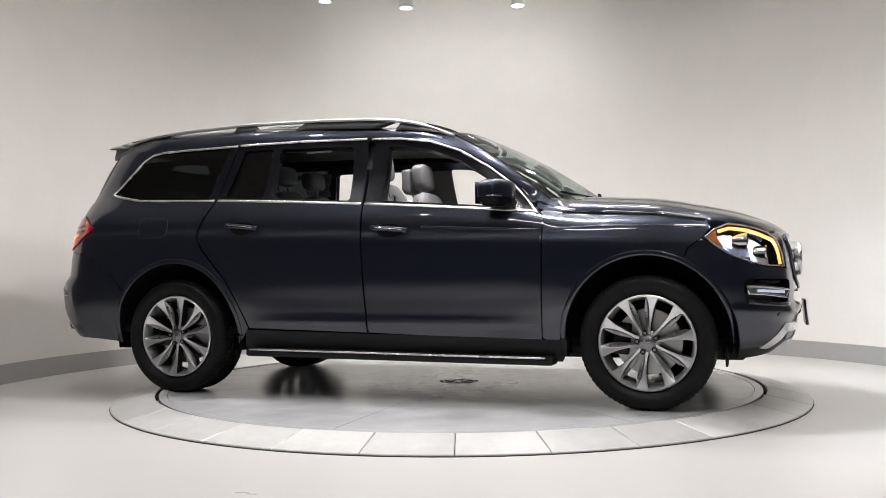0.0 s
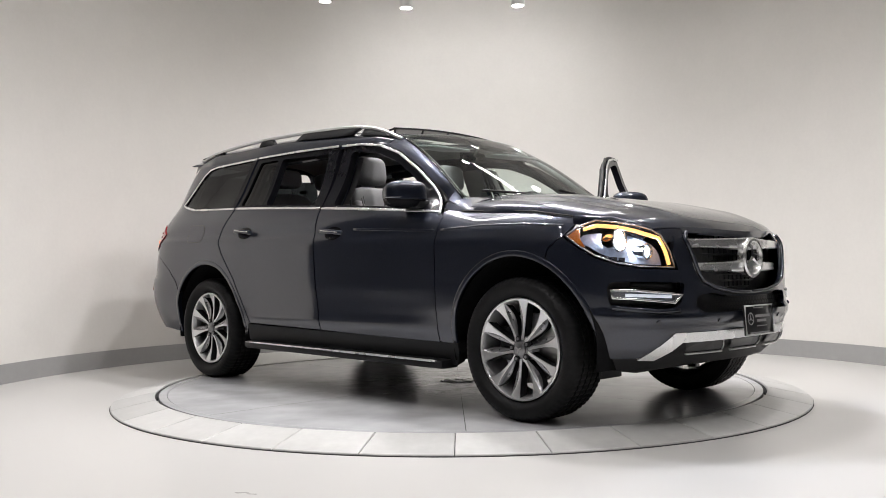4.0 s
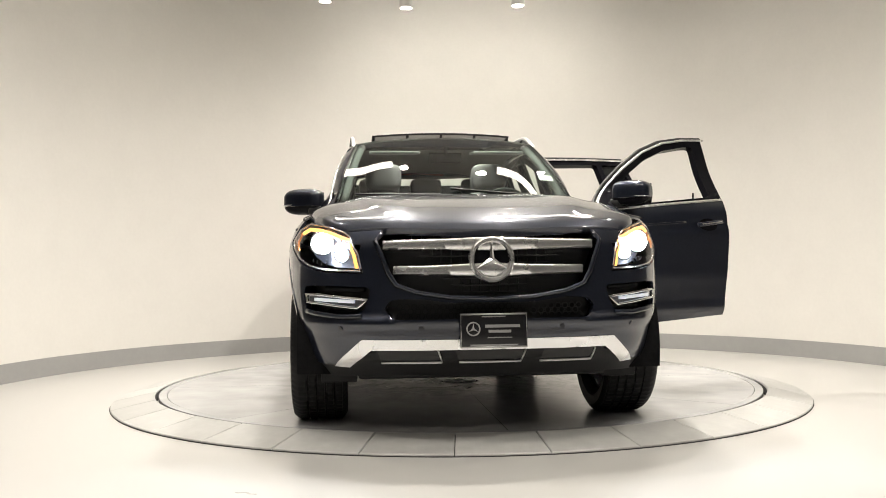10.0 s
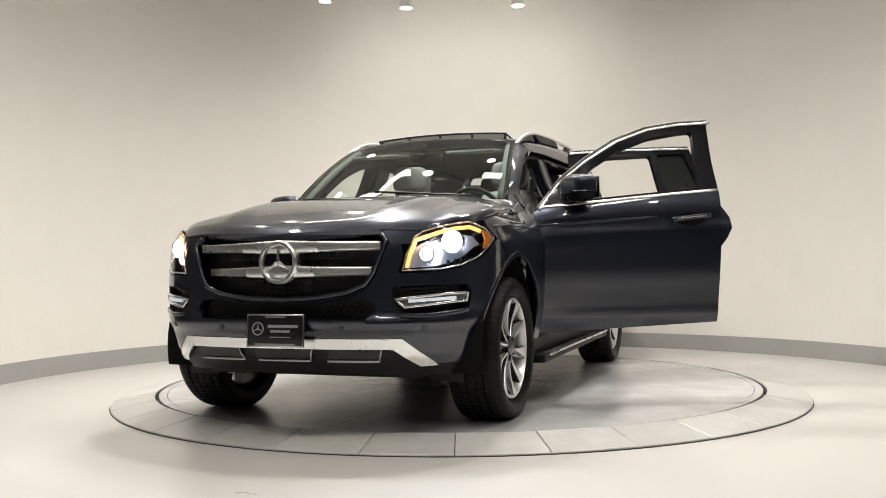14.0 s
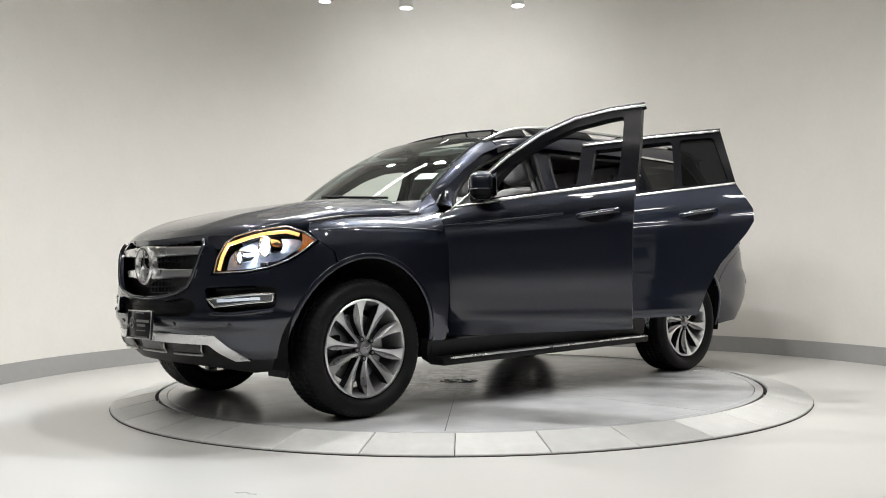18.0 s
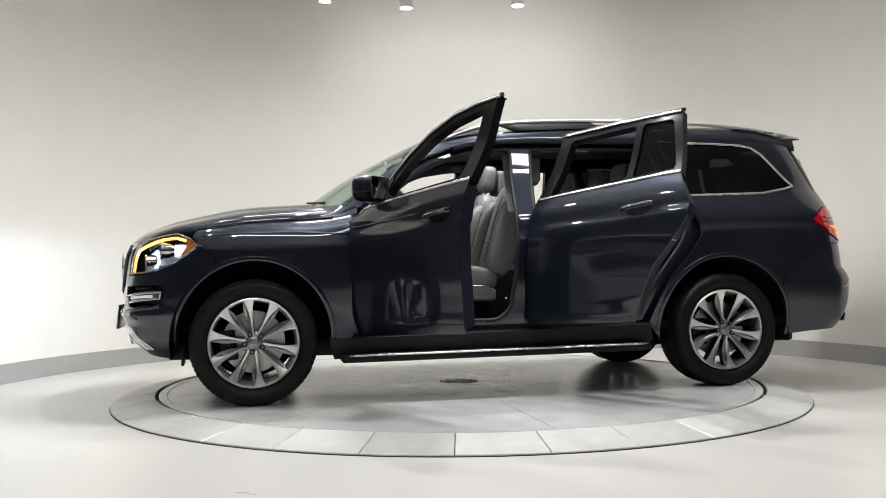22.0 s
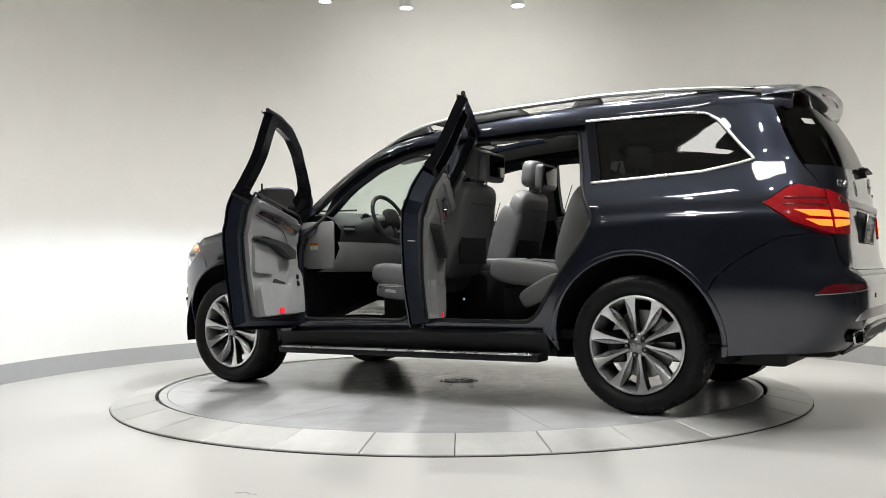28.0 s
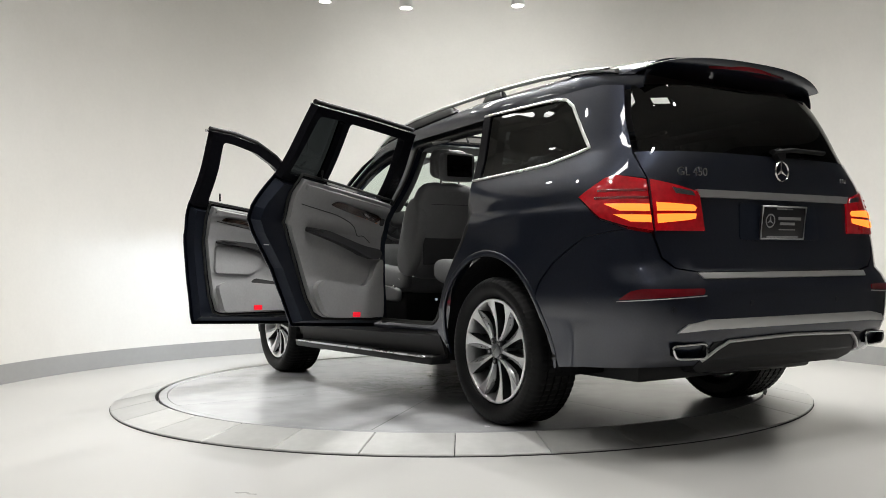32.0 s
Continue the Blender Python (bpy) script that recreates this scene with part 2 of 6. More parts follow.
def box_part(name, mat, parent, x0, x1, y0, y1, z0, z1, bev=0.01, label="", turn=None, seg=2):
    bm = bmesh.new()
    box(bm, x0, x1, y0, y1, z0, z1, bev, seg)
    if turn is not None:
        bm.transform(turn)
    return smooth(part(name, bm, mat, parent, label))


def cyl_part(name, mat, parent, p, axis, r, depth, seg=24, r2=None, label=""):
    bm = bmesh.new()
    bmesh.ops.create_cone(bm, cap_ends=True, segments=seg, radius1=r, radius2=r if r2 is None else r2, depth=depth)
    bm.transform(Matrix.Translation(p) @ Vector(axis).to_track_quat("Z", "Y").to_matrix().to_4x4())
    return smooth(part(name, bm, mat, parent, label))


def tube(name, pts, mat, parent, ry=0.008, rz=0.008, seg=8, closed=False, label="", normals=None):
    """A rod of oval section swept along 3D points."""
    pts = [Vector(p) for p in pts]
    n = len(pts)
    rows = []
    for i, p in enumerate(pts):
        a, b = (pts[(i - 1) % n], pts[(i + 1) % n]) if closed else (pts[max(i - 1, 0)], pts[min(i + 1, n - 1)])
        t = (b - a).normalized()
        nn = Vector(normals[i]) if normals is not None else Vector((0, 0, 1))
        side = t.cross(nn)
        if side.length < 1e-4:
            side = t.cross(Vector((0, 1, 0)))
        side.normalize()
        up = side.cross(t)
        rows.append([p + side * math.cos(k * 2 * math.pi / seg) * ry + up * math.sin(k * 2 * math.pi / seg) * rz for k in range(seg)])
    me = grid_mesh(name, rows, close_u=closed, close_v=True)
    if not closed:
        bm = bmesh.new()
        bm.from_mesh(me)
        bm.verts.ensure_lookup_table()
        bm.faces.new([bm.verts[k] for k in range(seg)][::-1])
        bm.faces.new([bm.verts[(n - 1) * seg + k] for k in range(seg)])
        bmesh.ops.recalc_face_normals(bm, faces=bm.faces)
        bm.to_mesh(me)
        bm.free()
    return part(name, me, mat, parent, label)


def lathe(name, prof, mat, parent, seg=48, label="", sharp=35):
    """A body of revolution about the y axis; prof: (radius, y)."""
    rows = [[(r * math.cos(a), y, r * math.sin(a)) for r, y in prof] for a in np.linspace(0, 2 * math.pi, seg, endpoint=False)]
    return smooth(part(name, grid_mesh(name, rows, close_u=True), mat, parent, label), sharp)


def inside(px, py, poly):
    poly = np.asarray(poly)
    c = np.zeros(np.shape(px), bool)
    x0, y0 = poly[:, 0], poly[:, 1]
    x1, y1 = np.roll(x0, -1), np.roll(y0, -1)
    for a, b, e, f in zip(x0, y0, x1, y1):
        if b != f:
            c ^= ((b > py) != (f > py)) & (px < (e - a) * (py - b) / (f - b) + a)
    return c


def densify(poly, step, closed=True):
    out = []
    n = len(poly)
    for i in range(n if closed else n - 1):
        a, b = np.array(poly[i], float), np.array(poly[(i + 1) % n], float)
        k = max(1, int(np.ceil(np.hypot(*(b - a)) / step)))
        out += [a + (b - a) * j / k for j in range(k)]
    if not closed:
        out.append(np.array(poly[-1], float))
    return out


def rounded(poly, r, k=4):
    """A closed 2D outline with its corners rounded off."""
    out = []
    n = len(poly)
    for i in range(n):
        p, a, b = (np.array(poly[j % n], float) for j in (i, i - 1, i + 1))
        la, lb = np.hypot(*(a - p)), np.hypot(*(b - p))
        q = min(r, la * 0.45, lb * 0.45)
        s, e = p + (a - p) / la * q, p + (b - p) / lb * q
        out += [(1 - t) ** 2 * s + 2 * t * (1 - t) * p + t * t * e for t in np.linspace(0, 1, k)]
    return out


def patch(name, poly, surf, mat, parent, off=0.0, depth=0.012, step=0.05, holes=(), side=1, label="", back=False, flip=False):
    """A sheet cut to a 2D outline and laid on a smooth surface surf(a, b), with turned-in edges."""
    loops = [densify(l, step * 0.7) for l in (poly, *holes)]
    pts, edges = [], []
    for l in loops:
        k = len(pts)
        pts += [tuple(p) for p in l]
        edges += [(k + i, k + (i + 1) % len(l)) for i in range(len(l))]
    nb = len(pts)
    P = np.array(pts)
    lo, hi = P.min(0), P.max(0)
    gx, gy = np.meshgrid(np.arange(lo[0] + step / 2, hi[0], step), np.arange(lo[1] + step / 2, hi[1], step))
    g = np.stack([gx.ravel(), gy.ravel()], -1)
    ok = inside(g[:, 0], g[:, 1], loops[0])
    for l in loops[1:]:
        ok &= ~inside(g[:, 0], g[:, 1], l)
    g = g[ok]
    if len(g):
        far = np.array([np.min((P[:, 0] - q[0]) ** 2 + (P[:, 1] - q[1]) ** 2) > (0.45 * step) ** 2 for q in g])
        g = g[far]
    v2, _, f2, *_ = delaunay_2d_cdt([Vector(p) for p in [*pts, *map(tuple, g)]], edges, [], 0, 1e-7)
    V = np.array([tuple(v) for v in v2])
    cen = np.array([V[list(f)].mean(0) for f in f2])
    keep = inside(cen[:, 0], cen[:, 1], loops[0])
    for l in loops[1:]:
        keep &= ~inside(cen[:, 0], cen[:, 1], l)
    faces = [tuple(f) for f, q in zip(f2, keep) if q]
    e = 2e-3
    X = surf(V[:, 0], V[:, 1])
    N = np.cross(surf(V[:, 0] + e, V[:, 1]) - surf(V[:, 0] - e, V[:, 1]), surf(V[:, 0], V[:, 1] + e) - surf(V[:, 0], V[:, 1] - e))
    N /= np.linalg.norm(N, axis=1)[:, None] + 1e-12
    mid = X.mean(0)
    if (N * (X - [mid[0] * 0.6, 0, 0.8])).sum() < 0:
        N = -N
    X = X - off * N
    fixed = []
    count = {}
    for f in faces:
        a, b, c = (X[i] for i in f[:3])
        if np.cross(b - a, c - a) @ N[f[0]] < 0:
            f = f[::-1]
        fixed.append(f)
        for i in range(len(f)):
            count[f[i], f[(i + 1) % len(f)]] = 1
    rim = [(a, b) for a, b in count if (b, a) not in count]
    verts, norms = [*map(tuple, X)], [*map(tuple, N)]
    if depth:
        for a, b in rim:
            t = X[b] - X[a]
            o = np.cross(t, N[a])
            o /= np.linalg.norm(o) + 1e-12
            k = len(verts)
            verts += [tuple(X[a]), tuple(X[b]), tuple(X[b] - depth * N[b]), tuple(X[a] - depth * N[a])]
            norms += [tuple(o)] * 4
            fixed.append((k, k + 3, k + 2, k + 1))
    if back:
        k = len(verts)
        verts += [tuple(p) for p in X - depth * N]
        norms += [tuple(-q) for q in N]
        fixed += [tuple(k + i for i in f[::-1]) for f in fixed if max(f) < len(X)]
    me = bpy.data.meshes.new(name)
    if flip:
        fixed = [f[::-1] for f in fixed]
        norms = [tuple(-k for k in q) for q in norms[:len(X)]] + norms[len(X):]
    if side < 0:
        verts = [(x, -y, z) for x, y, z in verts]
        norms = [(x, -y, z) for x, y, z in norms]
        fixed = [f[::-1] for f in fixed]
    me.from_pydata(verts, [], fixed)
    me.shade_smooth()
    me.normals_split_custom_set_from_vertices(norms)
    return part(name, me, mat, parent, label)
# ---- the niche ----
WALL_C, WALL_R, FLOOR_Z = (0.08, 0.02), 3.68, -0.045


def wall_line(r_add=0.0):
    """The plan of the wall: an arc behind and beside the platform, open towards the camera."""
    r = WALL_R + r_add
    pts = [(WALL_C[0] + r * math.cos(a), WALL_C[1] + r * math.sin(a)) for a in np.linspace(math.radians(-3), math.radians(183), 109)]
    return pts


def upright(name, inner, outer, z0, z1, mat, label):
    rows = [[(*inner[i], z0), (*inner[i], z1), (*outer[i], z1), (*outer[i], z0)] for i in range(len(inner))]
    me = grid_mesh(name, rows, close_v=True)
    ob = part(name, me, mat, None)
    smooth(ob, 30)
    return tagged(ob, label, kind="structure")


upright("wall_curved", wall_line(), wall_line(0.12), FLOOR_Z, CEIL, WALL, "smooth warm white curved wall behind the platform")
upright("baseboard", wall_line(-0.012), wall_line(-0.001), FLOOR_Z, 0.11, BASE, "plain grey baseboard along the curved wall")
# Unseen outer walls, added so the paint reflects a dark room.
for nm, b in (("wall_back", (-7, 7, -11.12, -11.0)), ("wall_left", (-7.12, -7.0, -11.12, 4.4)), ("wall_right", (7.0, 7.12, -11.12, 4.4)), ("wall_rear", (-7, 7, 4.3, 4.4))):
    bm = bmesh.new()
    box(bm, *b, FLOOR_Z, CEIL)
    tagged(part(nm, bm, DARKROOM), "unseen grey wall beyond the niche, dark for an unlit showroom", kind="structure")
bm = bmesh.new()
box(bm, -7.12, 7.12, -11.2, 4.4, -0.3, FLOOR_Z)
tagged(part("floor", bm, FLOOR), "polished cream concrete floor with soft stains", kind="structure")
bm = bmesh.new()
box(bm, -7.12, 7.12, -11.2, 4.4, CEIL, CEIL + 0.15)
tagged(part("ceiling", bm, WALL), "plain white ceiling", kind="structure")

# The fixed ring round the platform, laid of wedge-shaped slabs.
R_OUT, R_IN, JOINTS = 2.34, 2.062, 33
bed = part("ring_bed", grid_mesh("ring_bed", [[(r * math.cos(a), r * math.sin(a), z) for r, z in
           ((R_OUT, -0.05), (R_OUT, -0.041), (R_IN, 0.006), (R_IN, -0.05))] for a in np.linspace(0, 2 * math.pi, 160, endpoint=False)],
           close_u=True), GAP)
tagged(bed, "dark edged ring bed set into the floor round the platform", kind="structure")


def slab_mesh():
    w = 2 * math.pi / JOINTS
    bm = bmesh.new()
    g = 0.0022
    ring = []
    for z, q in ((-0.02, 0), (0.0, 0), (0.004, 0.004)):
        row = []
        for r, s, dz in ((R_IN + 0.006 + q, 1, 0.012), (R_OUT - 0.003 - q, -1, -0.036)):
            for j in range(5):
                a = (s * (-1 + 2 * j / 4)) * (w / 2 - (g + q) / r)
                row.append(bm.verts.new((r * math.cos(a), r * math.sin(a), z + dz)))
        ring.append(row)
    for lo, hi in zip(ring, ring[1:]):
        for j in range(10):
            bm.faces.new((lo[j], lo[(j + 1) % 10], hi[(j + 1) % 10], hi[j]))
    bm.faces.new(ring[-1])
    bmesh.ops.recalc_face_normals(bm, faces=bm.faces)
    me = bpy.data.meshes.new("stone_slab")
    bm.to_mesh(me)
    bm.free()
    me.materials.append(TILE)
    return me


slab = slab_mesh()
for k in range(JOINTS):
    ob = new("stone_slab", slab)
    ob.parent = bed
    ob.matrix_basis = pose(0, 0, 0, 0, 0, -90.6 + (k + 0.5) * 360 / JOINTS)

# The turning platform: steel rim, coated plates with seams, drain cover in the middle.
platform = new("turntable_platform")
tagged(platform, "round grey coated turntable platform with radial seams", "turntable")
R_D = 2.045
for k in range(8):
    a0, a1 = k * math.pi / 4 + 0.0012, (k + 1) * math.pi / 4 - 0.0012
    rows = [[(r * math.cos(a), r * math.sin(a), z) for r, z in
             ((0.135, -0.01), (0.135, 0.0105), (0.138, 0.012), (0.6, 0.012), (1.2, 0.012), (R_D - 0.058, 0.012), (R_D - 0.055, 0.0105), (R_D - 0.055, -0.01))]
            for a in np.linspace(a0, a1, 16)]
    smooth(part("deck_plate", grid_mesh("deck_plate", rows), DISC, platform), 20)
lathe_rows = [[(r * math.cos(a), r * math.sin(a), z) for r, z in
              ((R_D - 0.052, -0.02), (R_D - 0.052, 0.011), (R_D - 0.05, 0.013), (R_D - 0.004, 0.013), (R_D, 0.010), (R_D, -0.02))]
              for a in np.linspace(0, 2 * math.pi, 160, endpoint=False)]
smooth(part("rim_band", grid_mesh("rim_band", lathe_rows, close_u=True), DISC, platform, "worn steel rim band"), 30)
part("underside", grid_mesh("underside", [[(r * math.cos(a), r * math.sin(a), -0.012) for r in (0.02, R_D)] for a in
     np.linspace(0, 2 * math.pi, 64, endpoint=False)], close_u=True), GAP, platform)
bm = bmesh.new()
bmesh.ops.create_cone(bm, cap_ends=True, segments=32, radius1=0.125, radius2=0.12, depth=0.014)
bm.transform(Matrix.Translation((0, 0, 0.007)))
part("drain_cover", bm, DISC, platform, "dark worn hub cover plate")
for k in range(8):
    bm = bmesh.new()
    box(bm, 0.035, 0.11, -0.012, 0.012, 0.012, 0.019, 0.003, 1)
    bm.transform(pose(0, 0, 0, 0, 0, k * 45 + 10))
    part("hub_lug", bm, DISC, platform)

# Ceiling spotlights and strip lights.
def spotlight(x, y, hang):
    top = new("ceiling_spotlight")
    tagged(top, "white cylindrical ceiling spotlight, switched on", "spotlight", "ceiling spotlights")
    top.matrix_basis = pose(x, y, CEIL)
    h = CEIL - hang
    rows = [[(r * math.cos(a), r * math.sin(a), z) for r, z in ((0.004, 0.0), (0.062, 0.0), (0.064, -0.01), (0.064, -h), (0.060, -h - 0.004), (0.054, -h), (0.054, -h + 0.02))]
            for a in np.linspace(0, 2 * math.pi, 28, endpoint=False)]
    smooth(part("housing", grid_mesh("housing", rows, close_u=True), LAMPBODY, top))
    bm = bmesh.new()
    bmesh.ops.create_circle(bm, cap_ends=True, segments=28, radius=0.054)
    bm.transform(Matrix.Translation((0, 0, -h + 0.004)))
    part("lamp_face", bm, LAMPGLOW, top, "glowing lamp face")


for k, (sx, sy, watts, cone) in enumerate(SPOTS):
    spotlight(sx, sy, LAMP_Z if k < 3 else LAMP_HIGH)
for sx, sy, watts in PANELS:
    top = new("ceiling_panel_light")
    tagged(top, "white rectangular ceiling panel light, switched on", "panel light", "ceiling panels")
    top.matrix_basis = pose(sx, sy, CEIL)
    box_part("housing", LAMPBODY, top, -0.60, 0.60, -0.16, 0.16, -0.04, 0, 0.004)
    box_part("diffuser", LAMPGLOW, top, -0.57, 0.57, -0.13, 0.13, -0.05, -0.041, 0.003)
# ---- the car's surface ----
# Car space: x ahead, y to its left, z up; the middle of the wheelbase is the origin.
X_F, X_R, LEN_F, LEN_R, MID = 1.5, -1.7, 1.5, 1.5, 3.2
NOSE = curve((0.2, 2.12), (0.30, 2.22), (0.40, 2.325), (0.50, 2.345), (0.545, 2.368), (0.575, 2.372), (0.60, 2.352), (0.66, 2.350), (0.78, 2.345), (0.90, 2.335), (1.0, 2.29), (1.1, 2.2), (1.8, 1.9))
TAIL = curve((0.25, -2.42), (0.34, -2.50), (0.42, -2.585), (0.55, -2.635), (0.70, -2.638), (0.755, -2.612), (0.80, -2.572), (0.95, -2.558),
             (1.10, -2.55), (1.25, -2.540), (1.34, -2.525), (1.50, -2.470), (1.68, -2.370), (1.76, -2.315))
WIDE = curve((0.2, 0.86), (0.30, 0.895), (0.40, 0.916), (0.50, 0.937), (0.585, 0.955), (0.62, 0.958), (0.75, 0.963), (0.90, 0.965), (1.00, 0.958), (1.12, 0.942),
             (1.20, 0.920), (1.27, 0.895), (1.36, 0.862), (1.50, 0.813), (1.65, 0.757), (1.74, 0.715), (1.80, 0.66))


# how far the glasshouse draws in towards the windscreen
TAPER = curve((-2.2, 0.0), (-1.3, 0.022), (-0.6, 0.052), (0.0, 0.080), (0.55, 0.096), (0.9, 0.132), (1.2, 0.135))


def ease(t):
    t = np.clip(t, 0, 1)
    return t * t * (3 - 2 * t)


def side_y(x, z):
    """Half the width on the flanks, with wheel-arch flares, a shoulder crease and a rolled-in wing top."""
    w = WIDE(z)
    flare = np.exp(-((x - 1.54) / 0.52) ** 4) + np.exp(-((x + 1.53) / 0.52) ** 4)
    w = w + 0.012 * flare * np.exp(-((z - 0.70) / 0.2) ** 2)
    line = 0.985 + (1.0 - x) * 0.035
    w = w + 0.007 * np.tanh((line - z) / 0.02) * np.exp(-((z - line) / 0.10) ** 2)
    w = w - 0.045 * ease((-1.0 - x) / 0.7) * ease((z - 1.12) / 0.30)
    w = w - TAPER(x) * ease((z - 1.06) / np.interp(x, [0.2, 0.85], [0.42, 0.22])) * ease((1.25 - x) / 0.4)
    w = w + (0.014 * np.exp(-((z - 0.47) / 0.06) ** 2) - 0.006 * np.exp(-((z - 0.61) / 0.08) ** 2)) * np.exp(-(x / 1.0) ** 8)
    front = np.clip((x - 0.75) / 0.5, 0, 1)
    front = front * front * (3 - 2 * front)
    roll = np.clip((z - 0.98) / 0.14, 0, 2)
    return w - front * 0.12 * roll ** 2.2


def S(u, z):
    """The shell round the car: u runs from the nose (-1.5) along the left flank (0 to 3.2) to the tail (4.7)."""
    u, z = np.broadcast_arrays(np.asarray(u, float), np.asarray(z, float))
    xm = np.clip(X_F - u, X_R, X_F)
    w = side_y(xm, z)
    front, rear = u < 0, u > MID
    f = np.where(front, np.clip(1 + u / LEN_F, -0.3, 1), np.where(rear, 1 - (u - MID) / LEN_R, 1)) * math.pi / 2
    a = np.where(front, NOSE(z) - X_F, X_R - TAIL(z))
    n = np.where(front, 3.0, np.interp(z, [0.9, 1.15, 1.35], [5.8, 5.0, 4.1]))
    c, s = np.cos(f), np.sin(f)
    r = 1 / ((np.abs(c) / a) ** n + (np.abs(s) / w) ** n) ** (1 / n)
    x = np.where(front, X_F + r * c, np.where(rear, X_R - r * c, X_F - u))
    y = np.where(front | rear, r * s, w)
    return np.stack([x, y, z], -1)


def ux(x, z):
    """The shell's u at the given x and height."""
    lo, hi = -1.5, 4.7
    for _ in range(40):
        m = (lo + hi) / 2
        if S(m, z)[0] > x:
            lo = m
        else:
            hi = m
    return (lo + hi) / 2


def uy(y, z, rear=False):
    """The shell's u at the given y on the nose or on the tail."""
    if abs(y) < 1e-6:
        return 4.7 if rear else -1.5
    lo, hi = (3.2, 4.7) if rear else (-1.5, 0.0)
    for _ in range(40):
        m = (lo + hi) / 2
        if (S(m, z)[1] > y) == rear:
            lo = m
        else:
            hi = m
    return (lo + hi) / 2


def xz(*pts):
    return [(ux(x, z), z) for x, z in pts]


def yz(*pts, rear=False):
    return [(uy(y, z, rear), z) for y, z in pts]


def both(name, poly, mat, parent, **k):
    """The same panel on the left and on the right flank."""
    return [patch(name, poly, S, mat, parent, side=s, **k) for s in (1, -1)]


def arc(cx, cz, r, a0, a1, n=24, rz=None):
    return [(cx + r * math.cos(radians(a)), cz + (rz or r) * math.sin(radians(a))) for a in np.linspace(a0, a1, n)]


def on_shell(pts, off=0.0, side=1, step=0.04, closed=False):
    """3D points and normals along a line on the shell, off metres outside it."""
    q = np.array(densify(pts, step, closed))
    e = 2e-3
    P = S(q[:, 0], q[:, 1])
    N = np.cross(S(q[:, 0] + e, q[:, 1]) - P, S(q[:, 0], q[:, 1] + e) - P)
    N /= np.linalg.norm(N, axis=1)[:, None]
    if (N[:, 1].sum() if abs(N[:, 1]).sum() > 0.3 * len(N) else (N[:, 0] * np.sign(P[:, 0])).sum()) < 0:
        N = -N
    P = P + off * N
    m = np.array([1, side, 1])
    return [tuple(p) for p in P * m], [tuple(p) for p in N * m]


def trim(name, pts, mat, parent, wide=0.008, thick=0.005, off=0.002, side=1, label="", closed=False):
    P, N = on_shell(pts, off, side, closed=closed)
    return tube(name, P, mat, parent, wide, thick, 8, closed, label, N)


car = new("car")
tagged(car, "dark blue-grey metallic seven-seat luxury SUV with two doors open", "car")

# -- outlines on the flank, as (x, z)
ARCH_F = arc(1.535, 0.40, 0.452, -8, 188, 30, 0.468)      # front to rear over the wheel
ARCH_R = arc(-1.53, 0.40, 0.462, -8, 188, 30, 0.468)
DOOR_TOP = [(0.925, 1.128), (0.76, 1.31), (0.60, 1.43), (0.40, 1.548), (0.20, 1.62), (0.0, 1.65), (-0.20, 1.658)]
DOOR_F = [(0.945, 0.385), (0.955, 0.76), (0.96, 1.105), (0.925, 1.128)] + DOOR_TOP[1:] + [(-0.185, 1.655), (-0.178, 1.22), (-0.155, 0.80), (-0.135, 0.425)]
DOOR_R = [(-0.147, 0.425), (-0.167, 0.80), (-0.19, 1.22), (-0.235, 1.66), (-0.7, 1.668), (-1.165, 1.664), (-1.25, 1.28), (-1.345, 1.10), (-1.345, 1.02),
          (-1.30, 0.95), (-1.13, 0.76), (-1.04, 0.60), (-0.975, 0.445)]
BELT = curve((-2.2, 1.352), (-2.07, 1.345), (-1.89, 1.300), (-1.25, 1.274), (-0.18, 1.214), (0.92, 1.132))
# ---- painted panels ----
EDGE_Z = curve((0.9, 1.135), (1.05, 1.128), (1.3, 1.118), (1.6, 1.098), (1.85, 1.06), (2.0, 1.045))
FENDER_TOP = [(x, float(EDGE_Z(x))) for x in (1.06, 1.2, 1.4, 1.6, 1.75, 1.86)]
fender = xz(*([(0.952, 0.405), (0.962, 0.76), (0.967, 1.10), (0.934, 1.134), (0.99, 1.175), (1.05, 1.175), (1.055, 1.13)] + FENDER_TOP[1:]
              + [(1.885, 1.015), (1.845, 0.968), (1.76, 0.905), (1.735, 0.835)] + ARCH_F[9:]))
both("front_wing", fender, PAINT, car, step=0.03)

QW = [(-1.185, 1.654), (-1.60, 1.655), (-1.80, 1.648), (-1.88, 1.632), (-1.945, 1.590), (-2.02, 1.50), (-2.145, 1.358), (-2.07, 1.336), (-1.89, 1.304), (-1.285, 1.278)]
quarter = xz(*([(-0.985, 0.445), (-1.05, 0.60), (-1.14, 0.755), (-1.31, 0.945), (-1.357, 1.02), (-1.357, 1.10), (-1.263, 1.283), (-1.176, 1.668),
                (-1.7, 1.672), (-2.1, 1.672)])) + yz((0.64, 1.655), (0.695, 1.50), (0.745, 1.315), (0.752, 1.19), rear=True) \
    + xz((-2.35, 1.213), (-2.31, 1.198), (-2.208, 1.118), (-2.345, 1.012), (-2.45, 0.97), (-2.28, 0.942), (-2.08, 0.832), (-1.97, 0.735), (-1.93, 0.66)) \
    + xz(*ARCH_R[22::-1])
both("rear_quarter_panel", quarter, PAINT, car, step=0.028, holes=[rounded(xz(*QW), 0.03)])
both("quarter_glass", rounded(xz(*QW), 0.03), TINT, car, off=0.006, depth=0, step=0.028)

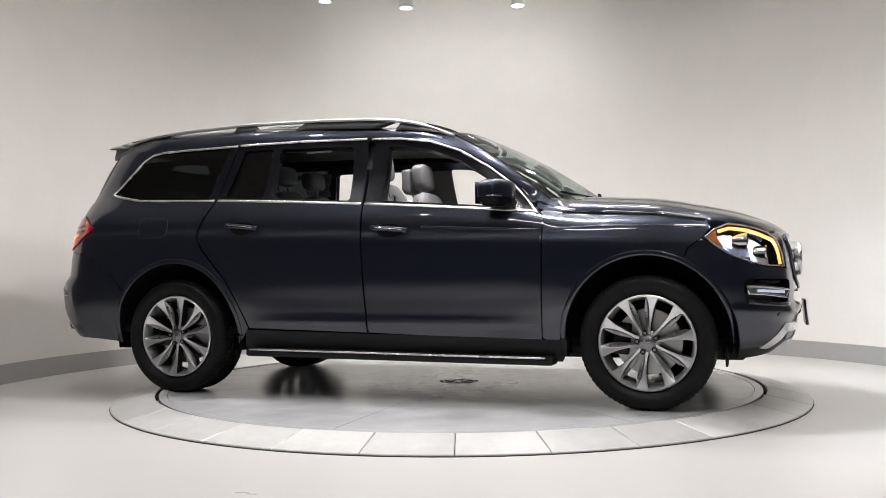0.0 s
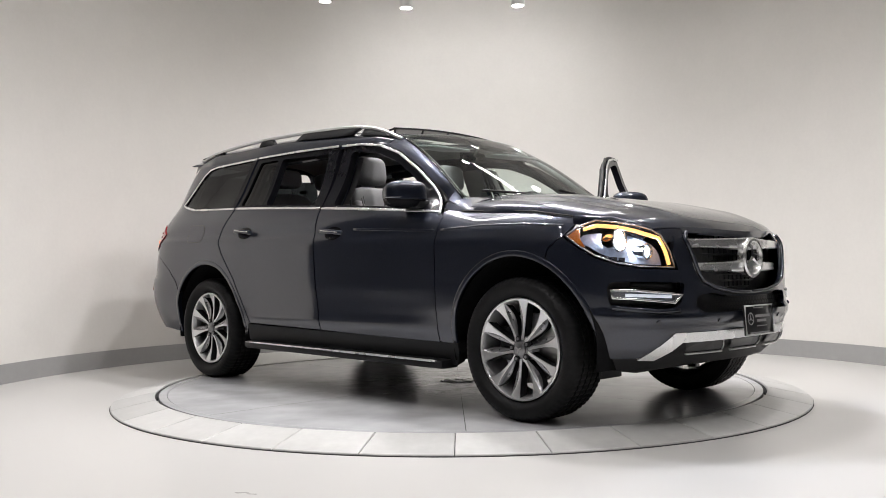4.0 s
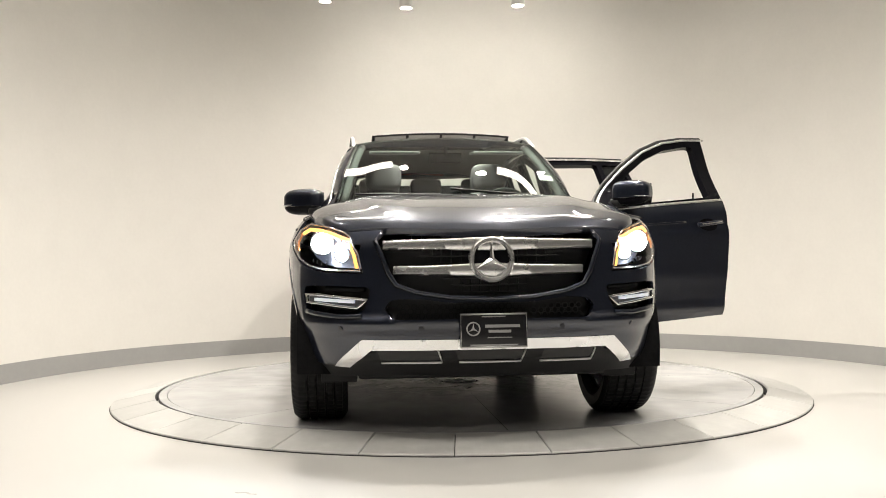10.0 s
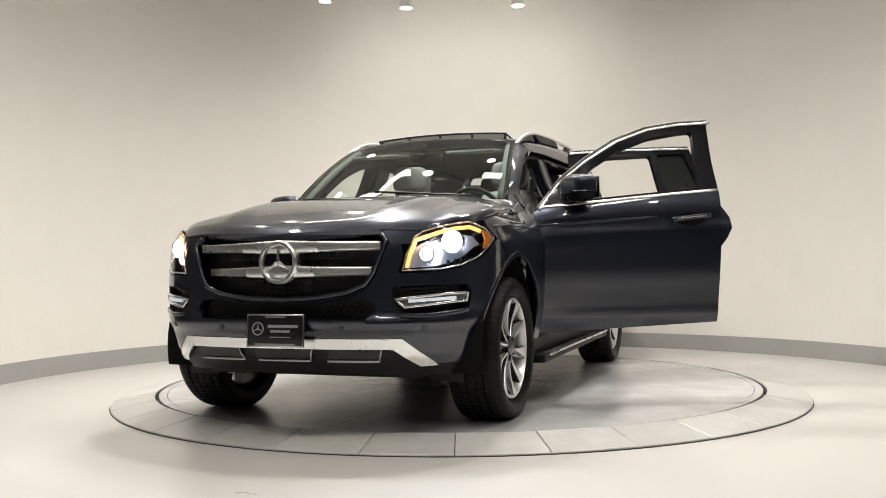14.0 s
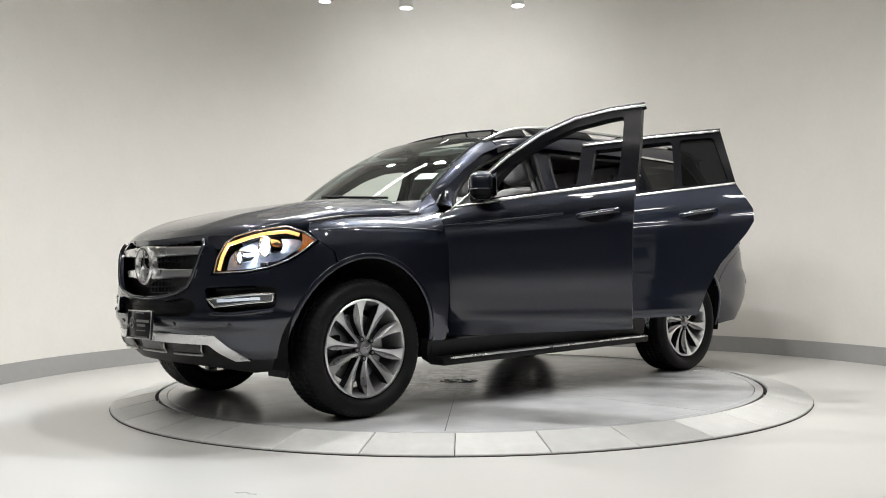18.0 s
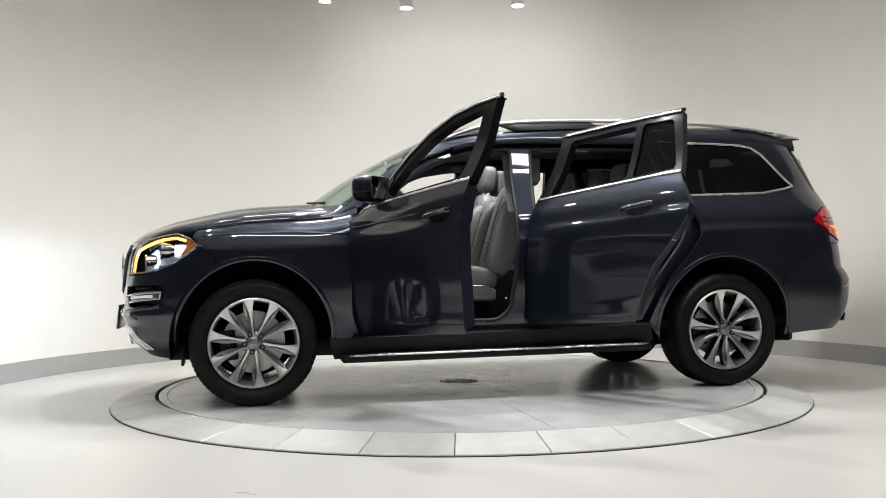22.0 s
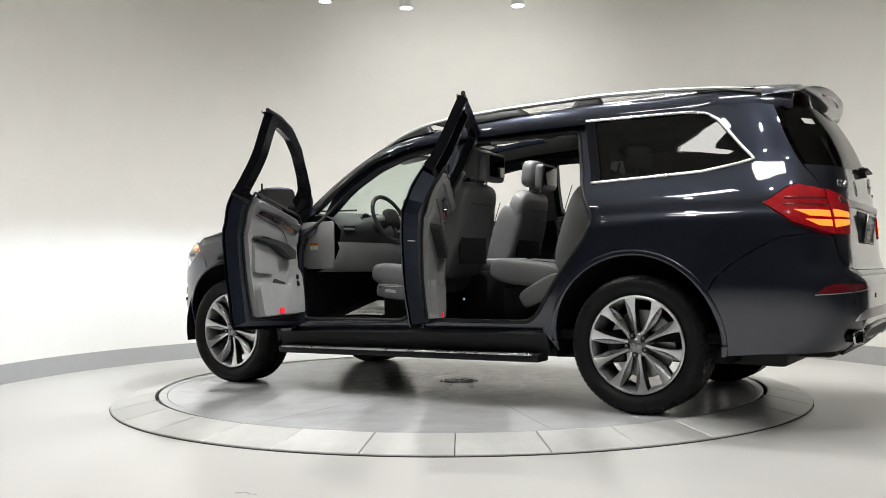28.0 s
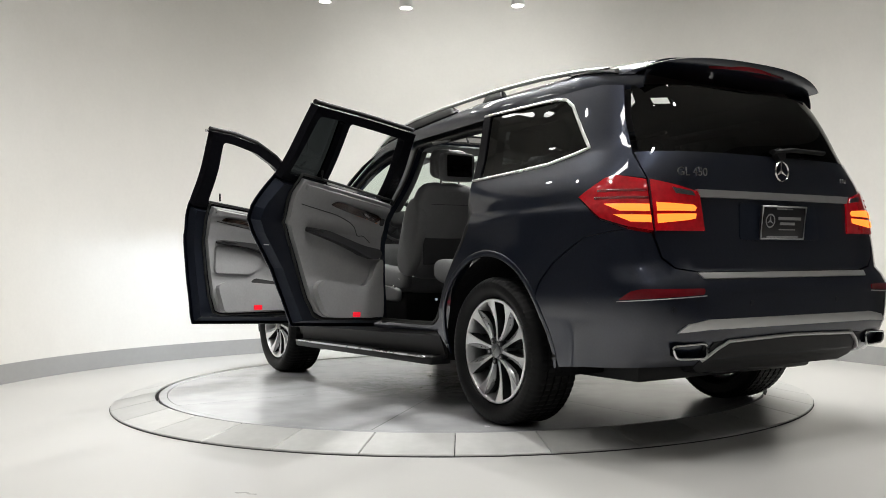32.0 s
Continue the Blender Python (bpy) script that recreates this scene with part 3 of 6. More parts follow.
# bumpers wrap round the ends; each is one piece from flank to flank
def mirror_poly(half, end):
    """A full outline from the left half, mirrored at the nose or the tail."""
    return half + [(2 * end - u, z) for u, z in reversed(half)]


def S2(u, z):
    """The shell carried on past the nose and the tail to the right flank."""
    u, z = np.broadcast_arrays(np.asarray(u, float), np.asarray(z, float))
    over, under = u > 4.7, u < -1.5
    p = S(np.where(over, 9.4 - u, np.where(under, -3.0 - u, u)), z)
    p[..., 1] = np.where(over | under, -p[..., 1], p[..., 1])
    return p


HEAD = xz((1.845, 0.968), (1.90, 1.015), (1.97, 1.048), (2.06, 1.035), (2.13, 1.018), (2.185, 0.995)) + yz((0.645, 0.965), (0.618, 0.88), (0.60, 0.795)) \
    + xz((2.17, 0.803), (2.09, 0.822), (2.0, 0.858), (1.92, 0.91))
GRILLE = yz((0.0, 0.995), (0.25, 0.99), (0.50, 0.975), (0.53, 0.94), (0.50, 0.86), (0.475, 0.79), (0.44, 0.735), (0.35, 0.70), (0.19, 0.675), (0.0, 0.668))
fb_half = yz((0.0, 0.655), (0.19, 0.662), (0.35, 0.688), (0.452, 0.725), (0.49, 0.785), (0.515, 0.86), (0.545, 0.94), (0.585, 0.955)) \
    + yz((0.612, 0.88), (0.592, 0.788)) + xz((2.17, 0.796), (2.09, 0.815), (2.0, 0.851), (1.915, 0.904), (1.838, 0.96), (1.768, 0.90), (1.745, 0.83)) \
    + xz(*ARCH_F[8:0:-1]) + xz((2.0, 0.36), (2.08, 0.355)) + yz((0.72, 0.36), (0.66, 0.42), (0.60, 0.475), (0.0, 0.478))
FOG = yz((0.555, 0.725), (0.80, 0.735)) + xz((2.065, 0.735), (2.05, 0.70), (2.06, 0.612)) + yz((0.72, 0.60), (0.66, 0.585), (0.585, 0.62))
LOWER = yz((0.0, 0.648), (0.20, 0.650), (0.35, 0.672), (0.47, 0.665), (0.50, 0.62), (0.46, 0.575), (0.0, 0.572))
low_full = mirror_poly([p for p in LOWER], -1.5)
fog_l = rounded(FOG, 0.03)
front_bumper = patch("front_bumper", mirror_poly(fb_half[1:-1], -1.5), S2, PAINT, car, step=0.035, depth=0.03,
                     holes=[fog_l, [(-3.0 - u, z) for u, z in fog_l], rounded(mirror_poly(LOWER[1:-1], -1.5), 0.03)])

rb_low = yz((0.55, 0.37), (0.78, 0.37), rear=True) + xz((-2.2, 0.36), (-2.03, 0.345)) + xz(*ARCH_R[:22:-1])
rb_up = xz((-1.937, 0.657), (-1.977, 0.732), (-2.085, 0.829), (-2.285, 0.939), (-2.45, 0.966)) + yz((0.775, 0.948), (0.745, 0.84), (0.685, 0.793), (0.56, 0.774), rear=True)
rb_poly = rb_low + rb_up
rear_bumper = patch("rear_bumper", mirror_poly(rb_poly, 4.7), S2, PAINT, car, step=0.04, depth=0.03)

gate_half = yz((0.56, 0.780), (0.679, 0.799), (0.738, 0.846), (0.762, 0.945), (0.747, 1.19), (0.740, 1.315), rear=True)
gate_glass = yz((0.725, 1.318), (0.68, 1.50), (0.625, 1.65), rear=True)
tailgate = patch("tailgate", mirror_poly(gate_half, 4.7), S2, PAINT, car, step=0.045, depth=0.03)
patch("rear_window", mirror_poly(gate_glass, 4.7), S2, TINT, tailgate, off=0.004, depth=0.01, step=0.03, label="black privacy glass")

# bonnet
ZC = curve((0.95, 1.268), (1.1, 1.258), (1.25, 1.247), (1.6, 1.210), (1.88, 1.154), (2.15, 1.083), (2.25, 1.045), (2.33, 1.008))


def bonnet_surface(v, t):
    """v across (-1 to 1), t from the windscreen (0) to the front edge (1)."""
    v, t = np.broadcast_arrays(np.asarray(v, float), np.asarray(t, float))
    a = np.abs(v)
    x0 = 1.245 - 0.17 * a ** 2.2
    x1 = 2.315 - 0.11 * a ** 2.0 - 0.05 * a ** 6
    x = x0 + (x1 - x0) * t
    ye = np.interp(x, [1.05, 1.3, 1.6, 1.85, 2.0, 2.1, 2.2, 2.32], [0.80, 0.845, 0.862, 0.83, 0.79, 0.74, 0.665, 0.60])
    edge = EDGE_Z(np.minimum(x, 2.0)) - 0.35 * np.clip(x - 2.0, 0, 1) + 0.004
    top = ZC(x)
    prof = (1 - np.minimum(a, 1) ** 3.0) ** (1 / 2.2)
    z = edge + (np.maximum(top, edge) - edge) * prof
    z = z + 0.008 * np.exp(-((a - 0.58) / 0.12) ** 2) * np.clip(t * 3, 0, 1) * np.clip((1 - t) * 4, 0, 1)
    z = z + 0.007 / (1 + np.exp(np.clip((a - 0.78 + 0.16 * t) / 0.018, -30, 30))) * np.clip((1 - t) * 5, 0, 1) - 0.006
    z = z - 0.02 * np.clip((t - 0.93) / 0.07, 0, 1) ** 2
    return np.stack([x, v * ye, z], -1)


vs, ts = np.linspace(-1, 1, 141), np.linspace(0, 1, 41)
rows = [[tuple(bonnet_surface(v, t)) for t in ts] for v in vs]
bm = bmesh.new()
me = grid_mesh("bonnet", rows)
bm.from_mesh(me)
bound = [e for e in bm.edges if e.is_boundary]
ret = bmesh.ops.extrude_edge_only(bm, edges=bound)
for v in ret["geom"]:
    if isinstance(v, bmesh.types.BMVert):
        v.co.z -= 0.035
        v.co.x -= 0.012 if v.co.x > 1.9 else 0
bmesh.ops.recalc_face_normals(bm, faces=bm.faces)
bonnet = smooth(part("bonnet", bm, PAINT, car), 50)

# roof
ROOF_Z = curve((0.36, 1.700), (0.15, 1.730), (-0.25, 1.776), (-1.0, 1.820), (-1.8, 1.826), (-2.2, 1.812), (-2.33, 1.800))


def roof_surface(v, x):
    v, x = np.broadcast_arrays(np.asarray(v, float), np.asarray(x, float))
    a = np.abs(v)
    zt = ROOF_Z(x)
    ze = np.interp(x, [-2.33, -2.1, -1.2, -0.2, 0.15, 0.36], [1.66, 1.668, 1.672, 1.668, 1.645, 1.60])
    ye = side_y(np.clip(x, -1.7, 0.7), ze) - np.interp(x, [-2.33, -1.9], [0.10, 0.0]) - 0.001
    z = ze + (zt - ze) * (1 - np.minimum(a, 1) ** 4.2) ** (1 / 2.3)
    x = x + np.where(x > 0.1, -(a ** 2) * 0.10 * np.clip((x - 0.1) / 0.26, 0, 1), 0)
    return np.stack([x, v * ye, z], -1)


SUN = (-0.40, 0.13, 0.56)        # sunroof opening: rear x, front x, share of the half width
xs = sorted({*np.linspace(-2.30, 0.36, 60), SUN[0], SUN[1]})
vs = sorted({*(np.sign(k) * abs(k) ** 0.8 for k in np.linspace(-1, 1, 49)), -SUN[2], SUN[2]})
me = grid_mesh("roof", [[tuple(roof_surface(v, x)) for x in xs] for v in vs])
bm = bmesh.new()
bm.from_mesh(me)
cut = [f for f in bm.faces if SUN[0] < f.calc_center_median().x < SUN[1] - 0.004 and abs(f.calc_center_median().y) < SUN[2] * 0.752]
bmesh.ops.delete(bm, geom=cut, context="FACES")
bmesh.ops.recalc_face_normals(bm, faces=bm.faces)
if sum(f.normal.z for f in bm.faces) < 0:
    bmesh.ops.reverse_faces(bm, faces=bm.faces)
bound = [e for e in bm.edges if e.is_boundary]
ret = bmesh.ops.extrude_edge_only(bm, edges=bound)
for v in ret["geom"]:
    if isinstance(v, bmesh.types.BMVert):
        v.co.z -= 0.03
roof = smooth(part("roof", bm, PAINT, car), 50)

# windscreen and pillars beside it
WS_B = curve((0, 1.225), (0.4, 1.16), (0.735, 0.975))
WS_T = curve((0, 0.375), (0.4, 0.36), (0.60, 0.30))


def screen_surface(v, t):
    """v across (-1 to 1), t from the base (0) to the top (1)."""
    v, t = np.broadcast_arrays(np.asarray(v, float), np.asarray(t, float))
    a = np.abs(v)
    x = WS_B(a * 0.735) * (1 - t) + WS_T(a * 0.60) * t
    y = v * (0.745 * (1 - t) + 0.605 * t)
    z = 1.212 * (1 - t) + (1.712 - 0.035 * a ** 2) * t + 0.035 * np.sin(math.pi * np.clip(t, 0, 1))
    return np.stack([x, y, z], -1)


ws_mesh = grid_mesh("windscreen", [[tuple(screen_surface(v, t)) for t in np.linspace(0, 1, 15)] for v in np.linspace(-1, 1, 31)])
if sum(p.normal.z for p in ws_mesh.polygons) < 0:
    ws_mesh.flip_normals()
windscreen = part("windscreen", ws_mesh, CLEAR, car, "clear windscreen with dark edge band")
band = [tuple(screen_surface(v, 0.985) + np.array([0, 0, -0.004])) for v in np.linspace(-0.98, 0.98, 31)]
tube("screen_edge_band", band, GLOSSBLACK, windscreen, 0.02, 0.002, 6, normals=[(0.5, 0, 0.85)] * 31)
for s in (1, -1):
    tube("screen_edge_band", [tuple(screen_surface(s * 0.985, t) + np.array([0, 0, -0.003])) for t in np.linspace(0, 1, 15)], GLOSSBLACK, windscreen, 0.016, 0.002, 6, normals=[(0.5, 0, 0.85)] * 15)
pil = np.array(densify([(ux(x + 0.014, z + 0.004), z + 0.004) for x, z in [(0.90, 1.165)] + DOOR_TOP[1:-2] + [(0.06, 1.647)]], 0.05, False))
for s in (1, -1):
    outer = [S(u, z) * [1, s, 1] for u, z in pil]
    rows = []
    for i, o in enumerate(outer):
        t = i / (len(outer) - 1)
        q = screen_surface(s * 1.0, t)
        m = (o + q) / 2 + np.array([0.010, 0.004 * s, 0.008])
        rows.append([tuple((1 - k) ** 2 * o + 2 * k * (1 - k) * m + k * k * q) for k in np.linspace(0, 1, 7)])
    me = grid_mesh("windscreen_pillar", rows)
    if s > 0:
        me.flip_normals()
    part("windscreen_pillar", me, PAINT, car)

# sills
sill = xz((0.975, 0.395), (-1.0, 0.435), (-1.02, 0.33), (-0.99, 0.30), (1.06, 0.27), (1.085, 0.33), (1.09, 0.395))
both("sill", sill, BLACK, car, off=-0.004, depth=0.06, step=0.06)
for s in (1, -1):
    tube("running_board_strip", [(x, s * 0.985, 0.295 - 0.018 * (x - 0.97) / 1.9) for x in np.linspace(0.98, -0.94, 30)], BRIGHT, car, 0.009, 0.007, 8, label="bright running board strip")
    box_part("running_board", BLACK, car, -0.98, 1.02, *sorted((s * 0.84, s * 0.98)), 0.255, 0.305, 0.015, turn=pose(0, 0, 0.005, 0, 0.5, 0))

# ---- wheels ----
HUB_Z, TYRE_R = 0.386, 0.376


def wheel_meshes():
    made = {}
    prof = [(0.262, -0.215), (0.262, -0.035), (0.272, -0.012), (0.300, 0.016), (0.325, 0.024), (0.350, 0.018), (0.366, 0.0), (0.373, -0.014)]
    for k in range(5):
        y = -0.022 - k * 0.045
        prof += [(TYRE_R, y), (TYRE_R, y - 0.034), (TYRE_R - 0.008, y - 0.036), (TYRE_R - 0.008, y - 0.043)]
    prof += [(0.366, -0.245), (0.34, -0.262), (0.29, -0.255), (0.262, -0.215)]
    rows = []
    n = 216
    for i in range(n):
        a = 2 * math.pi * i / n
        rows.append([((r - (0.004 if (r > 0.35 and i % 3 == 0) else 0)) * math.cos(a), y, (r - (0.004 if (r > 0.35 and i % 3 == 0) else 0)) * math.sin(a))
                     for r, y in prof])
    made["tyre"] = grid_mesh("tyre", rows, close_u=True)
    prof = [(0.264, -0.03), (0.266, -0.012), (0.268, -0.004), (0.262, 0.0), (0.255, -0.002), (0.250, -0.012), (0.244, -0.04), (0.238, -0.10), (0.242, -0.20), (0.255, -0.215)]
    made["barrel"] = grid_mesh("barrel", [[(r * math.cos(a), y, r * math.sin(a)) for r, y in prof] for a in np.linspace(0, 2 * math.pi, 64, endpoint=False)], close_u=True)
    # a spoke: machined face on one side, hollowed leaf facet on the other; pairs turn their leaves to each other
    st = [(0.050, -0.012, 0.006, 0.010, -0.020), (0.075, -0.010, 0.003, 0.012, -0.024), (0.11, -0.009, 0.003, 0.021, -0.027), (0.15, -0.011, 0.004, 0.032, -0.026),
          (0.185, -0.015, 0.008, 0.037, -0.021), (0.215, -0.021, 0.015, 0.037, -0.014), (0.238, -0.028, 0.023, 0.034, -0.008), (0.256, -0.036, 0.032, 0.034, -0.003)]
    for name, k in (("spoke", 1), ("spoke_mirrored", -1)):
        rows = []
        for r, a, b, c, y in st:
            hollow = 0.55 * (c - b)
            line = [(a - 0.004, y - 0.055), (a - 0.002, y - 0.004), (a, y), (b - 0.0015, y), (b, y - 0.001), (b + 0.35 * (c - b), y - 0.002 - hollow * 0.8), (c - 0.002, y - 0.002 - hollow), (c, y - 0.006 - hollow), (c - 0.004, y - 0.062)]
            rows.append([(k * x, yy, r) for x, yy in line])
        m = grid_mesh(name, rows)
        if k < 0:
            m.flip_normals()
        for slot in (RIM, RIMLEAF, RIMDARK):
            m.materials.append(slot)
        for p in m.polygons:
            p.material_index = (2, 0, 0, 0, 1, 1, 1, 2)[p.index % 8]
        made[name] = m
    for m in made.values():
        m.set_sharp_from_angle(angle=radians(38))
    return made


WHEEL = wheel_meshes()
for wx in (1.5375, -1.5375):
    for s in (1, -1):
        wheel = part("wheel", WHEEL["barrel"], RIM, car, "alloy wheel with ten silver spokes and black tyre")
        wheel.matrix_basis = pose(wx, s * 0.934, HUB_Z, 0, 7 if s > 0 else -7, 0 if s > 0 else 180)
        part("tyre", WHEEL["tyre"], RUBBER, wheel, "black road tyre")
        for k in range(10):
            sp = part("spoke", WHEEL["spoke_mirrored" if k % 2 else "spoke"], None, wheel)
            sp.matrix_basis = pose(0, 0, 0, 0, k * 36, 0)
        lathe("hub", [(0.0, -0.008), (0.030, -0.008), (0.036, -0.012), (0.038, -0.02), (0.062, -0.028), (0.068, -0.034), (0.07, -0.09)], RIMLEAF, wheel, 32)
        lathe("brake_disc", [(0.05, -0.105), (0.185, -0.105), (0.187, -0.12), (0.05, -0.12)], SATIN, wheel, 40, "steel brake disc")
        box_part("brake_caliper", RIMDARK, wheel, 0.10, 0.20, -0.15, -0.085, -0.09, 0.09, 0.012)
        lathe("hub_cap", [(0.0, -0.003), (0.026, -0.004), (0.032, -0.008)], RIMLEAF, wheel, 28, "small round grey cap with a pale star shape")
        for k in range(3):
            bm = bmesh.new()
            box(bm, -0.0022, 0.0022, -0.003, 0.0, 0.0, 0.023)
            bm.transform(pose(0, 0, 0, 0, 60 + 120 * k, 0))
            part("cap_ray", bm, CHROME, wheel)
        for k in range(5):
            a = radians(k * 72)
            # Dark disc paints the shade of the hole each bolt sits in.
            cyl_part("bolt_hole_shade", RIMDARK, wheel, (0.055 * math.cos(a), -0.028, 0.055 * math.sin(a)), (0, 1, 0), 0.0155, 0.032, 16)
            cyl_part("wheel_bolt", RIMLEAF, wheel, (0.055 * math.cos(a), -0.020, 0.055 * math.sin(a)), (0, 1, 0), 0.0085, 0.024, 6)
    for s in (1, -1):
        rows = [[(wx + r * math.cos(a), s * y, 0.40 + r * math.sin(a)) for r, y in ((0.482, 0.915), (0.486, 0.88), (0.486, 0.60), (0.2, 0.60))] for a in np.linspace(radians(-12), radians(192), 30)]
        part("wheel_arch_liner", grid_mesh("wheel_arch_liner", rows), CARPET, car)
# ---- doors ----
def belt_pts(x0, x1, n=8, lift=0.0):
    return [(x, float(BELT(x)) + lift) for x in np.linspace(x0, x1, n)]


FRONT_SKIN = [(0.945, 0.385), (0.955, 0.76), (0.96, 1.105)] + belt_pts(0.925, -0.178) + [(-0.155, 0.80), (-0.135, 0.425)]
FRONT_FRAME = DOOR_TOP + [(-0.182, 1.655)] + belt_pts(-0.178, 0.925)[:-1]
FRONT_WIN = [(0.70, 1.178), (0.665, 1.30), (0.56, 1.388), (0.38, 1.495), (0.20, 1.563), (0.0, 1.597), (-0.085, 1.603), (-0.072, 1.24)]
REAR_SKIN = [(-0.147, 0.425), (-0.167, 0.80)] + belt_pts(-0.19, -1.25) + DOOR_R[7:]
REAR_FRAME = [(-0.235, 1.66), (-0.7, 1.668), (-1.165, 1.664)] + belt_pts(-1.25, -0.19)
REAR_WIN = [(-0.285, 1.248), (-0.325, 1.612), (-0.85, 1.622), (-0.868, 1.285)]
REAR_FIX = [(-0.912, 1.288), (-0.90, 1.624), (-1.118, 1.620), (-1.205, 1.302)]
OPEN_F = pose(-0.3187, 1.4054, 0.0763, -1.885, 0.841, -66.05)
OPEN_R = pose(-0.8957, 0.3723, -0.0342, 3.198, 2.003, -61.44)
IN = 0.085                                    # thickness of a door


def inset(poly, d):
    """A polygon drawn in by d all round (for gently bent outlines)."""
    P = np.array(poly, float)
    area = sum(P[i - 1][0] * P[i][1] - P[i][0] * P[i - 1][1] for i in range(len(P)))
    out = []
    for i in range(len(P)):
        e0, e1 = P[i] - P[i - 1], P[(i + 1) % len(P)] - P[i]
        n0, n1 = (np.array([-e[1], e[0]]) / (np.hypot(*e) + 1e-9) for e in (e0, e1))
        n = n0 + n1
        n = n / max(n @ n / 2, 0.5) * np.sign(area)
        out.append(tuple(P[i] + n * d))
    return out


def handle(x, z, s, door):
    u = ux(x, z)
    # No hollow here: a flat dark oval paints the shade behind the handle.
    bowl = [(u + 0.088 * math.cos(a), z - 0.006 + 0.042 * math.sin(a)) for a in np.linspace(0, 2 * math.pi, 25)[:-1]]
    patch("handle_recess_shade", bowl, S, GLOSSBLACK, door, off=-0.0015, depth=0, step=0.03, side=s, label="flat dark oval as the shade in the handle recess")
    P, N = on_shell([(u - 0.115, z - 0.012), (u, z), (u + 0.115, z + 0.012)], 0.0, s, 0.012)
    n = len(P)
    pts = [tuple(np.array(p) + np.array(q) * (0.010 + 0.032 * math.sin(math.pi * min(1, max(0, (i + 0.5) / n))) ** 0.4)) for i, (p, q) in enumerate(zip(P, N))]
    tube("door_handle", pts, PAINT, door, 0.015, 0.010, 10, normals=N)
    tube("handle_strip", [tuple(np.array(p) + np.array(q) * 0.011) for p, q in zip(pts[2:-2], N[2:-2])], CHROME, door, 0.003, 0.0015, 6, normals=N[2:-2], label="chrome handle strip")


def door(name, skin, frame, wins, s, glass_poly=None, lower=()):
    sk = patch(name, xz(*skin), S, PAINT, car, step=0.03, depth=0.005, side=s,
               label=("open" if s > 0 else "closed") + " dark blue-grey door with lowered window")
    patch("window_frame", xz(*frame), S, GLOSSBLACK, sk, off=0.004, depth=0.05, step=0.05, side=s, holes=[rounded(xz(*w), 0.025) for w in wins], back=True)
    patch("door_box", inset(xz(*skin), 0.016), S, DOORBOX, sk, off=0.012, depth=IN - 0.012, step=0.06, side=s)
    if glass_poly:
        patch("fixed_pane", rounded(xz(*glass_poly), 0.02), S, TINT, sk, off=0.016, depth=0.004, step=0.06, side=s, label="dark fixed door glass")
    return sk


